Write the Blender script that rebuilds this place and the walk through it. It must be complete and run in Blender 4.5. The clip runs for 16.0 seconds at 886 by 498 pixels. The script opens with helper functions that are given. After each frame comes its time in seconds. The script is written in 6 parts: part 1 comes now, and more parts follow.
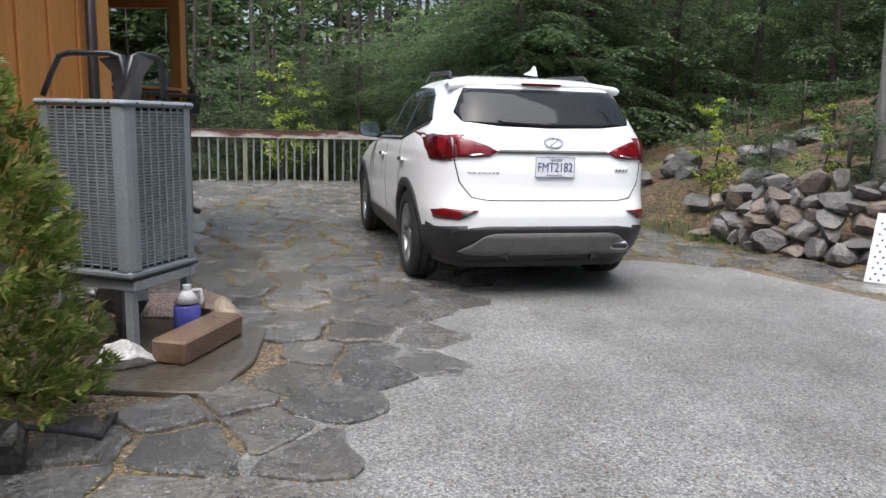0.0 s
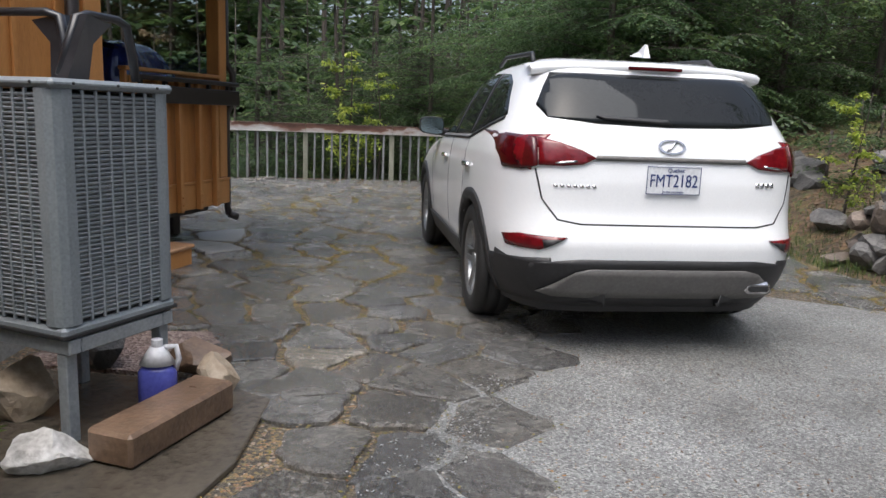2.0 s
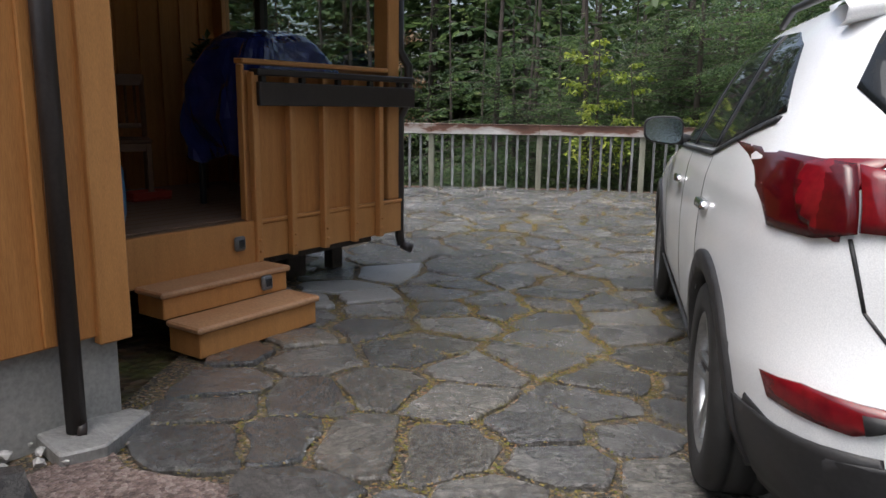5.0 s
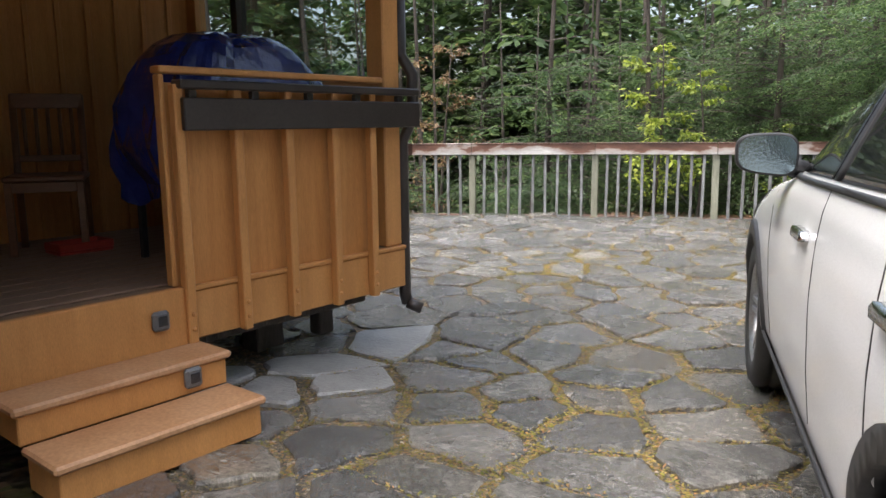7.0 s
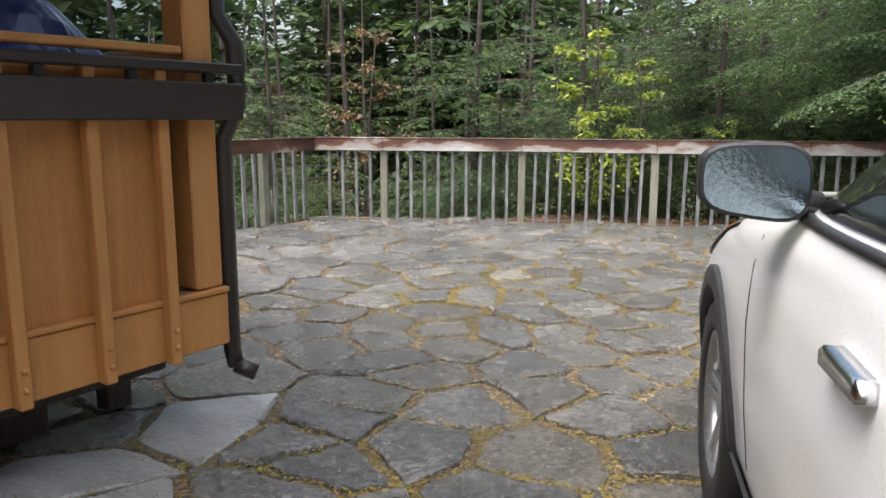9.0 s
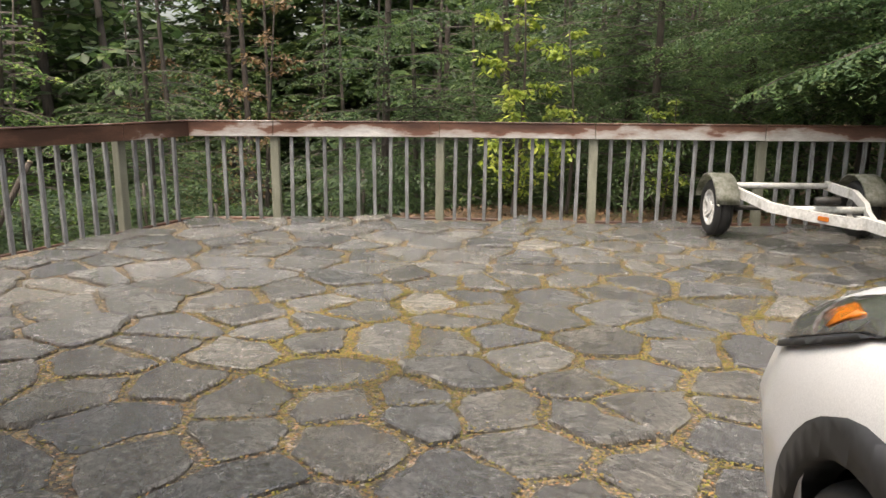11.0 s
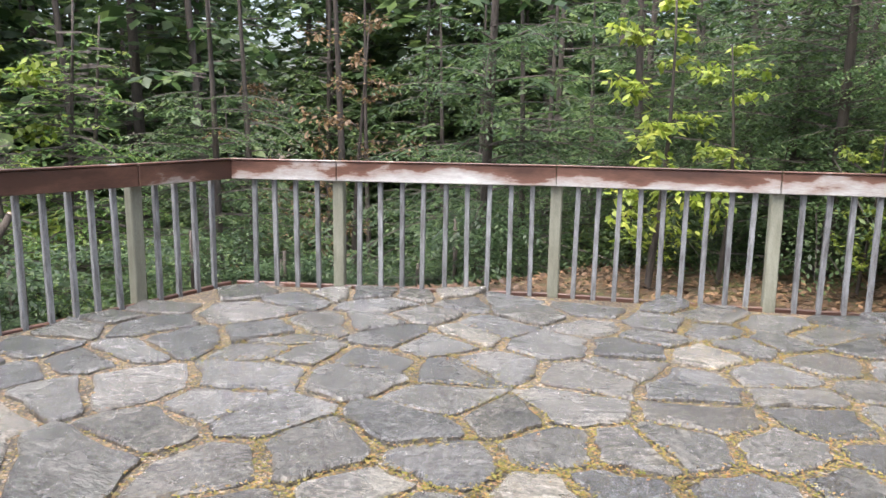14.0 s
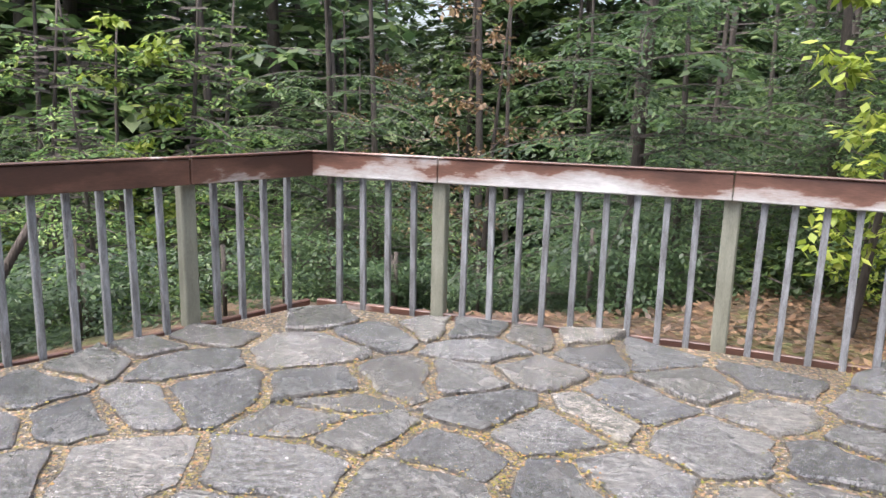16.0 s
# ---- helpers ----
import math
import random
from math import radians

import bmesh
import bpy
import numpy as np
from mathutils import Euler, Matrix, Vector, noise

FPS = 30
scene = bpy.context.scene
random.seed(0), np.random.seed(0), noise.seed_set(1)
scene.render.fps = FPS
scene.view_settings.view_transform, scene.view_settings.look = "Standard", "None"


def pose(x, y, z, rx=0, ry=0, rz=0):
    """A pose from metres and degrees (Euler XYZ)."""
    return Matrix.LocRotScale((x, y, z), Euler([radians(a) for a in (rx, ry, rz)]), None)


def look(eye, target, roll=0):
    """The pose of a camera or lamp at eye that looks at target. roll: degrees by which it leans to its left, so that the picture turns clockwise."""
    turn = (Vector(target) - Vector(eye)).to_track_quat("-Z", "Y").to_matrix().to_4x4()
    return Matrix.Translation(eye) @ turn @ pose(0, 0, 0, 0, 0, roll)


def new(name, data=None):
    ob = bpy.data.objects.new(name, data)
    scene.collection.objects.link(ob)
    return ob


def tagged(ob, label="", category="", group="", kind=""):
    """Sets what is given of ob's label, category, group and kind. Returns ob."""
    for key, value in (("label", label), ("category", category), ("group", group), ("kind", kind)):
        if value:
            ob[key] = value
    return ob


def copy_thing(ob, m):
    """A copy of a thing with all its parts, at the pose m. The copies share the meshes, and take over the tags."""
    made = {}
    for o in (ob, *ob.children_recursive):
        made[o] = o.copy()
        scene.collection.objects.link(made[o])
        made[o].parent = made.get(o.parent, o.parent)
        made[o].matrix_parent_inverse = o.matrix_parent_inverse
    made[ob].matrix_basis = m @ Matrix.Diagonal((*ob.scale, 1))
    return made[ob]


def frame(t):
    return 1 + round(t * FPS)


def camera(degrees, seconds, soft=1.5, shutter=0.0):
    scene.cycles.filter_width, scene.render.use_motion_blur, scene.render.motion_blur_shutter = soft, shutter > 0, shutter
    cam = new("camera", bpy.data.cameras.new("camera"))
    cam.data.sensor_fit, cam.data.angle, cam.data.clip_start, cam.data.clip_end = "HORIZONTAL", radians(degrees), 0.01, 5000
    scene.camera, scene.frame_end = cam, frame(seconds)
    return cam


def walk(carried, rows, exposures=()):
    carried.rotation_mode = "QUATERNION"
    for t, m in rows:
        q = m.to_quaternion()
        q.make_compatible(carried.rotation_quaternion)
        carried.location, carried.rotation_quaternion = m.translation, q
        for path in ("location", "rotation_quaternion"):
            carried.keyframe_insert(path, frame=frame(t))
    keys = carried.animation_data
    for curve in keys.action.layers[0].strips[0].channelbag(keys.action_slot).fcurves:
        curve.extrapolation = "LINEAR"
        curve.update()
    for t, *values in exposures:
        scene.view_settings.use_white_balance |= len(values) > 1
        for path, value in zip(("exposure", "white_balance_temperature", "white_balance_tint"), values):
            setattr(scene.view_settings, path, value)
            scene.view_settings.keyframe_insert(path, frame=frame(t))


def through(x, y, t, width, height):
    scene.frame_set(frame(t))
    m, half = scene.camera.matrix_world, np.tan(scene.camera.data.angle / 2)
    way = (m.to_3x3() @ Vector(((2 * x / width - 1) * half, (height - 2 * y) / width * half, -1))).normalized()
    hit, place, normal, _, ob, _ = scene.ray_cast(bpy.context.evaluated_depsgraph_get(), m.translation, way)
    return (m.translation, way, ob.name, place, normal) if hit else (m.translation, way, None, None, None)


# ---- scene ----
cam = camera(61.3, 16.0)
PATH = [
    (0, (0.566, 1.12, 1.3), (0.467, 3.088, 0.96), 1.5),
    (0.5, (0.563, 1.459, 1.305), (0.358, 3.417, 0.952), 1.8),
    (1, (0.536, 1.78, 1.306), (0.335, 3.745, 0.992), 1.5),
    (1.5, (0.509, 2.15, 1.29), (0.259, 4.107, 0.961), 1.4),
    (2, (0.478, 2.492, 1.288), (0.187, 4.439, 0.932), 2.2),
    (2.5, (0.416, 2.808, 1.312), (0.191, 4.76, 0.937), 0.6),
    (3, (0.435, 3.166, 1.307), (0.144, 5.107, 0.925), 0.9),
    (3.5, (0.448, 3.521, 1.303), (0.01, 5.44, 0.95), 1.3),
    (4, (0.493, 3.905, 1.32), (-0.045, 5.796, 0.953), 0.6),
    (4.5, (0.491, 4.312, 1.318), (-0.336, 6.092, 0.936), 1.5),
    (4.7, (0.449, 4.458, 1.305), (-0.451, 6.203, 0.921), 1.5),
    (6.8, (-0.041, 5.876, 1.305), (-1.124, 7.521, 0.954), -1.1),
    (7, (-0.078, 6.025, 1.309), (-1.18, 7.66, 0.977), -0.6),
    (7.5, (-0.175, 6.344, 1.312), (-1.283, 7.972, 0.964), 0.4),
    (8, (-0.289, 6.674, 1.326), (-1.213, 8.418, 1.003), -0.7),
    (8.2, (-0.31, 6.809, 1.312), (-1.253, 8.545, 1.001), -0.7),
    (10.3, (-0.805, 8.204, 1.352), (-1.761, 9.904, 0.912), 1.2),
    (10.5, (-0.875, 8.319, 1.367), (-1.792, 10.051, 0.967), 0.8),
    (11, (-1.025, 8.703, 1.326), (-1.797, 10.501, 0.914), 0.4),
    (11.5, (-1.112, 9.035, 1.331), (-1.848, 10.852, 0.934), 2.0),
    (12, (-1.236, 9.348, 1.335), (-1.945, 11.176, 0.942), 1.7),
    (12.5, (-1.371, 9.667, 1.322), (-2.121, 11.476, 0.917), 1.3),
    (13, (-1.535, 10.004, 1.343), (-2.461, 11.734, 0.959), 2.4),
    (13.5, (-1.775, 10.286, 1.351), (-2.763, 11.984, 0.974), 0.8),
    (14, (-1.946, 10.589, 1.373), (-2.967, 12.273, 1.025), 0.8),
    (14.5, (-2.091, 10.882, 1.394), (-3.182, 12.519, 1.033), 1.6),
    (15, (-2.307, 11.192, 1.389), (-3.414, 12.825, 1.061), -0.2),
    (15.5, (-2.456, 11.539, 1.4), (-3.655, 13.101, 1.05), 0.1),
    (16, (-2.587, 11.837, 1.388), (-3.91, 13.283, 0.989), 1.4),
]
EXPOSURES = ((0.0, 0.85, 6150, 10), (3.0, 0.5, 6200, 10), (4.7, 0.55, 6200, 10), (7.0, 1.52, 6450, 10), (8.2, 1.5, 6250, 10), (10.3, 1.25, 7100, 10), (12.0, 1.25, 7200, 10), (13.0, 1.75, 6450, 11), (16.0, 1.75, 6150, 14))

walk(cam, [(t, look(eye, target, roll)) for t, eye, target, roll in PATH], EXPOSURES)

from mathutils.geometry import tessellate_polygon

# ---------- daylight: overcast, rainy ----------
world = bpy.data.worlds.new("overcast_sky")
scene.world = world
world.use_nodes = True
wn = world.node_tree
wn.nodes.clear()
w_out = wn.nodes.new("ShaderNodeOutputWorld")
w_bg = wn.nodes.new("ShaderNodeBackground")
w_sky = wn.nodes.new("ShaderNodeTexSky")
w_sky.sky_type = "NISHITA"
w_sky.sun_disc = False
w_sky.sun_elevation = radians(69)
w_sky.sun_rotation = radians(193)
w_sky.air_density, w_sky.dust_density, w_sky.ozone_density = 1.0, 6.0, 0.3
w_hsv = wn.nodes.new("ShaderNodeHueSaturation")
w_hsv.inputs["Saturation"].default_value = 0.8
w_bg.inputs["Strength"].default_value = 0.15
wn.links.new(w_sky.outputs["Color"], w_hsv.inputs["Color"])
wn.links.new(w_hsv.outputs["Color"], w_bg.inputs["Color"])
wn.links.new(w_bg.outputs[0], w_out.inputs[0])
sun_data = bpy.data.lights.new("sun", "SUN")
sun_data.energy, sun_data.angle, sun_data.color = 1.5, radians(60), (1.0, 0.98, 0.95)
sun = new("sun", sun_data)
sun.matrix_world = look((-4, 1, 30), (-2, 10, 0))

# ---------- materials ----------
def material(name):
    m = bpy.data.materials.new(name)
    m.use_nodes = True
    nt = m.node_tree
    return m, nt, nt.nodes["Principled BSDF"]


def node(nt, kind, **props):
    n = nt.nodes.new(kind)
    for k, v in props.items():
        n.inputs[k.replace("_", " ")].default_value = v
    return n


def ramp(nt, fac, stops):
    r = nt.nodes.new("ShaderNodeValToRGB")
    e = r.color_ramp.elements
    while len(e) < len(stops):
        e.new(0.5)
    for el, (p, c) in zip(e, stops):
        el.position = p
        el.color = (*c, 1) if len(c) == 3 else c
    nt.links.new(fac, r.inputs[0])
    return r.outputs[0]


def mix(nt, fac, a, b, mode="MIX"):
    m = nt.nodes.new("ShaderNodeMix")
    m.data_type, m.blend_type = "RGBA", mode
    for sock, v in ((m.inputs[0], fac), (m.inputs[6], a), (m.inputs[7], b)):
        if isinstance(v, (int, float)):
            sock.default_value = v
        elif isinstance(v, tuple):
            sock.default_value = (*v, 1)
        else:
            nt.links.new(v, sock)
    return m.outputs[2]


def coords(nt, world_space=True, stretch=(1, 1, 1), turn=0.0):
    if world_space:
        src = nt.nodes.new("ShaderNodeNewGeometry").outputs["Position"]
    else:
        src = nt.nodes.new("ShaderNodeTexCoord").outputs["Object"]
    mp = nt.nodes.new("ShaderNodeMapping")
    mp.inputs["Scale"].default_value = stretch
    mp.inputs["Rotation"].default_value = (0, 0, turn)
    nt.links.new(src, mp.inputs[0])
    return mp.outputs[0]


def noise_tex(nt, vec, scale, detail=4.0, rough=0.55):
    n = node(nt, "ShaderNodeTexNoise", Scale=scale, Detail=detail, Roughness=rough)
    nt.links.new(vec, n.inputs["Vector"])
    return n.outputs["Fac"]


def bump(nt, bsdf, height, strength=0.3, distance=0.01):
    b = node(nt, "ShaderNodeBump", Strength=strength, Distance=distance)
    nt.links.new(height, b.inputs["Height"])
    nt.links.new(b.outputs[0], bsdf.inputs["Normal"])


def plain(name, c1, c2, scale=6.0, rough=0.5, rough2=None, bump_s=0.15, dist=0.004, fine=60.0, metal=0.0,
          stretch=(1, 1, 1), world_space=False, coat=0.0, spec=0.5, vary=0.0, lo=0.35, hi=0.65):
    """A two-scale surface: broad blotches of two colours, fine grain and relief."""
    m, nt, b = material(name)
    v = coords(nt, world_space, stretch)
    broad = noise_tex(nt, v, scale)
    grain = noise_tex(nt, v, fine, 6.0)
    col = ramp(nt, broad, ((lo, c1), (hi, c2)))
    col = mix(nt, 0.35, col, ramp(nt, grain, ((0.3, tuple(x * 0.6 for x in c1)), (0.7, tuple(min(1, x * 1.25) for x in c2)))))
    if vary:
        oi = nt.nodes.new("ShaderNodeObjectInfo")
        col = mix(nt, 1.0, col, ramp(nt, oi.outputs["Random"], ((0, (1 - vary,) * 3), (1, (1 + vary * 0.4,) * 3))), "MULTIPLY")
    nt.links.new(col, b.inputs["Base Color"])
    rr = nt.nodes.new("ShaderNodeMapRange")
    rr.inputs[3].default_value, rr.inputs[4].default_value = rough, rough2 if rough2 is not None else rough
    nt.links.new(broad, rr.inputs[0])
    nt.links.new(rr.outputs[0], b.inputs["Roughness"])
    b.inputs["Metallic"].default_value = metal
    b.inputs["Coat Weight"].default_value = coat
    b.inputs["Specular IOR Level"].default_value = spec
    bump(nt, b, grain, bump_s, dist)
    return m


def stone_material():
    m, nt, b = material("wet_flagstone")
    oi = nt.nodes.new("ShaderNodeObjectInfo")
    ge = nt.nodes.new("ShaderNodeNewGeometry")
    add = nt.nodes.new("ShaderNodeMath")
    nt.links.new(oi.outputs["Random"], add.inputs[0])
    nt.links.new(ge.outputs["Random Per Island"], add.inputs[1])
    frac = nt.nodes.new("ShaderNodeMath")
    frac.operation = "FRACT"
    nt.links.new(add.outputs[0], frac.inputs[0])
    tone = ramp(nt, frac.outputs[0], ((0.0, (0.095, 0.098, 0.104)), (0.3, (0.118, 0.119, 0.122)), (0.6, (0.132, 0.13, 0.126)), (0.8, (0.145, 0.137, 0.126)),
                                      (0.93, (0.15, 0.146, 0.139)), (0.97, (0.215, 0.203, 0.18)), (1.0, (0.25, 0.232, 0.20))))
    v0 = coords(nt, True)
    # each stone is cleft along its own direction
    spin = nt.nodes.new("ShaderNodeMath")
    spin.operation = "MULTIPLY"
    spin.inputs[1].default_value = 6.283
    nt.links.new(frac.outputs[0], spin.inputs[0])
    vr = nt.nodes.new("ShaderNodeVectorRotate")
    vr.rotation_type = "Z_AXIS"
    nt.links.new(v0, vr.inputs["Vector"])
    nt.links.new(spin.outputs[0], vr.inputs["Angle"])
    mp = nt.nodes.new("ShaderNodeMapping")
    mp.inputs["Scale"].default_value = (1, 2.8, 1)
    nt.links.new(vr.outputs[0], mp.inputs["Vector"])
    v = mp.outputs[0]
    broad = noise_tex(nt, v0, 3.5, 5)
    grain = noise_tex(nt, v, 12, 12, 0.78)
    ledge = ramp(nt, noise_tex(nt, v, 4.5, 8, 0.6), ((0.38, (0,) * 3), (0.41, (0.3,) * 3), (0.48, (0.36,) * 3), (0.51, (0.66,) * 3), (0.58, (0.72,) * 3), (0.61, (1,) * 3)))
    mottle = noise_tex(nt, v0, 32, 8, 0.75)
    col = mix(nt, 0.75, tone, ramp(nt, broad, ((0.3, (0.42, 0.42, 0.43)), (0.7, (1.25, 1.2, 1.1)))), "MULTIPLY")
    col = mix(nt, 0.7, col, ramp(nt, grain, ((0.36, (0.5, 0.5, 0.5)), (0.66, (1.6, 1.58, 1.54)))), "MULTIPLY")
    col = mix(nt, 0.8, col, ramp(nt, mottle, ((0.38, (0.36, 0.36, 0.36)), (0.50, (0.95, 0.95, 0.95)), (0.66, (2.0, 2.0, 1.95)))), "MULTIPLY")
    nt.links.new(col, b.inputs["Base Color"])
    nt.links.new(ramp(nt, broad, ((0.3, (0.10,) * 3), (0.7, (0.38,) * 3))), b.inputs["Roughness"])
    h = mix(nt, 0.3, mix(nt, 0.4, grain, mottle), ledge)
    bump(nt, b, h, 1.0, 0.05)
    b.inputs["Coat Weight"].default_value = 1.0
    b.inputs["Specular IOR Level"].default_value = 0.7
    b.inputs["Coat Roughness"].default_value = 0.11
    b.inputs["Coat IOR"].default_value = 1.8
    nb = node(nt, "ShaderNodeBump", Strength=1.0, Distance=0.085)
    nt.links.new(mix(nt, 0.2, noise_tex(nt, v, 6, 6, 0.62), ledge), nb.inputs["Height"])
    nt.links.new(nb.outputs[0], b.inputs["Coat Normal"])
    return m


def litter_material(name, stops, scale, bump_s=0.8, rough=0.7, dist=0.02, blotch=((0.35, (0.6, 0.6, 0.6)), (0.65, (1.2, 1.2, 1.2)))):
    """Small scattered bits of several colours: a voronoi cell each, under broad blotches."""
    m, nt, b = material(name)
    v = coords(nt, True)
    vo = nt.nodes.new("ShaderNodeTexVoronoi")
    vo.inputs["Scale"].default_value = scale
    nt.links.new(v, vo.inputs["Vector"])
    sep = nt.nodes.new("ShaderNodeSeparateColor")
    nt.links.new(vo.outputs["Color"], sep.inputs[0])
    col = ramp(nt, sep.outputs[0], stops)
    broad = noise_tex(nt, v, 1.6, 6)
    col = mix(nt, 0.8, col, ramp(nt, broad, blotch), "MULTIPLY")
    nt.links.new(col, b.inputs["Base Color"])
    wide = noise_tex(nt, coords(nt, True, (1, 0.45, 1), 0.25), 0.55, 4)
    col = mix(nt, 0.5, col, ramp(nt, wide, ((0.38, (0.62, 0.61, 0.6)), (0.62, (1.2, 1.2, 1.2)))), "MULTIPLY")
    nt.links.new(col, b.inputs["Base Color"])
    b.inputs["Roughness"].default_value = rough
    bump(nt, b, vo.outputs["Distance"], bump_s, dist)
    return m


def leaf_material(name, c_dark, c_light, c_tip, through=0.35, rough=0.5):
    m, nt, b = material(name)
    ge = nt.nodes.new("ShaderNodeNewGeometry")
    oi = nt.nodes.new("ShaderNodeObjectInfo")
    broad = noise_tex(nt, coords(nt, True), 1.1, 3)
    col = ramp(nt, ge.outputs["Random Per Island"], ((0.0, c_dark), (0.65, c_light), (1.0, c_tip)))
    col = mix(nt, 0.8, col, ramp(nt, broad, ((0.35, (0.6, 0.62, 0.62)), (0.65, (1.25, 1.25, 1.1)))), "MULTIPLY")
    col = mix(nt, 0.7, col, ramp(nt, oi.outputs["Random"], ((0, (0.7, 0.75, 0.75)), (1, (1.2, 1.15, 1.0)))), "MULTIPLY")
    nt.links.new(col, b.inputs["Base Color"])
    b.inputs["Roughness"].default_value = rough
    b.inputs["Specular IOR Level"].default_value = 0.5 if rough < 0.7 else 0.15
    tr = nt.nodes.new("ShaderNodeBsdfTranslucent")
    nt.links.new(col, tr.inputs["Color"])
    ms = nt.nodes.new("ShaderNodeMixShader")
    ms.inputs[0].default_value = through
    out = nt.nodes["Material Output"]
    nt.links.new(b.outputs[0], ms.inputs[1])
    nt.links.new(tr.outputs[0], ms.inputs[2])
    nt.links.new(ms.outputs[0], out.inputs[0])
    return m


def glass_material(name, tint, rough=0.02, clear=0.5):
    m, nt, b = material(name)
    gl = nt.nodes.new("ShaderNodeBsdfGlossy")
    gl.inputs["Roughness"].default_value = rough
    tp = nt.nodes.new("ShaderNodeBsdfTransparent")
    tp.inputs["Color"].default_value = (*tint, 1)
    mx = nt.nodes.new("ShaderNodeMixShader")
    mx.inputs[0].default_value = 0.10
    nt.links.new(tp.outputs[0], mx.inputs[1])
    nt.links.new(gl.outputs[0], mx.inputs[2])
    nt.links.new(mx.outputs[0], nt.nodes["Material Output"].inputs[0])
    return m


M_STONE = stone_material()
M_JOINT = litter_material("joint_grit_and_moss", ((0.0, (0.045, 0.04, 0.033)), (0.4, (0.10, 0.085, 0.065)), (0.6, (0.15, 0.125, 0.075)),
                                                  (0.78, (0.24, 0.18, 0.08)), (0.9, (0.30, 0.17, 0.10)), (1.0, (0.36, 0.33, 0.28))), 75)
M_GRAVEL = litter_material("crushed_stone", ((0.0, (0.08, 0.08, 0.08)), (0.35, (0.18, 0.185, 0.185)), (0.65, (0.245, 0.253, 0.25)), (0.9, (0.38, 0.388, 0.38)), (0.97, (0.46, 0.46, 0.45)), (1.0, (0.32, 0.22, 0.14))), 125, 0.9, 0.5, 0.010,
                           ((0.35, (0.7, 0.69, 0.67)), (0.65, (1.15, 1.15, 1.15))))
M_FOREST = litter_material("leaf_litter", ((0.0, (0.05, 0.035, 0.022)), (0.4, (0.09, 0.062, 0.037)), (0.75, (0.14, 0.082, 0.046)), (1.0, (0.06, 0.075, 0.02))), 16, 0.9, 0.7, 0.05,
                           ((0.35, (0.45, 0.5, 0.4)), (0.65, (1.3, 1.2, 1.1))))
def moss_over(m, amount=0.5):
    """Lays patches of moss over a ground material."""
    nt = m.node_tree
    b = nt.nodes["Principled BSDF"]
    src = b.inputs["Base Color"].links[0].from_socket
    v = coords(nt, True)
    f = ramp(nt, noise_tex(nt, v, 0.9, 7, 0.7), ((amount - 0.06, (0, 0, 0)), (amount + 0.06, (1, 1, 1))))
    g = ramp(nt, noise_tex(nt, v, 30, 5), ((0.3, (0.035, 0.045, 0.010)), (0.7, (0.12, 0.125, 0.03))))
    nt.links.new(mix(nt, f, src, g), b.inputs["Base Color"])


moss_over(M_FOREST, 0.57)
M_PINKGRAVEL = litter_material("pinkish_gravel", ((0.0, (0.12, 0.085, 0.075)), (0.6, (0.26, 0.19, 0.17)), (1.0, (0.36, 0.3, 0.27))), 60)
M_SIDING = plain("ochre_stained_wood", (0.45, 0.185, 0.048), (0.56, 0.255, 0.075), 2.5, 0.5, 0.6, 0.25, 0.003, 40, stretch=(9, 9, 0.6), world_space=True)
M_TRIM = plain("ochre_painted_trim", (0.47, 0.21, 0.062), (0.57, 0.27, 0.085), 3, 0.45, 0.55, 0.15, 0.002, 60, stretch=(6, 6, 1), world_space=True)
M_STEP = plain("worn_ochre_treads", (0.40, 0.20, 0.09), (0.52, 0.30, 0.16), 4, 0.35, 0.55, 0.2, 0.002, 60, world_space=True)
M_BROWN = plain("dark_brown_metal", (0.022, 0.016, 0.014), (0.034, 0.026, 0.023), 5, 0.35, 0.45, 0.05, 0.001)
M_CONCRETE = plain("pale_concrete", (0.30, 0.30, 0.28), (0.42, 0.41, 0.38), 4, 0.55, 0.8, 0.4, 0.006, 50, world_space=True)
M_DECK = plain("grey_brown_deck_boards", (0.20, 0.125, 0.08), (0.27, 0.17, 0.11), 3, 0.45, 0.6, 0.2, 0.003, 40, stretch=(1, 8, 1), world_space=True)
M_WEATHER = plain("weathered_grey_wood", (0.075, 0.072, 0.07), (0.30, 0.312, 0.325), 7, 0.6, 0.75, 0.4, 0.004, 60, stretch=(5, 5, 0.8), world_space=True, vary=0.25)
M_POSTWOOD = plain("greenish_treated_post", (0.17, 0.17, 0.125), (0.28, 0.285, 0.225), 5, 0.6, 0.75, 0.4, 0.004, 60, stretch=(5, 5, 0.8), world_space=True, vary=0.25)


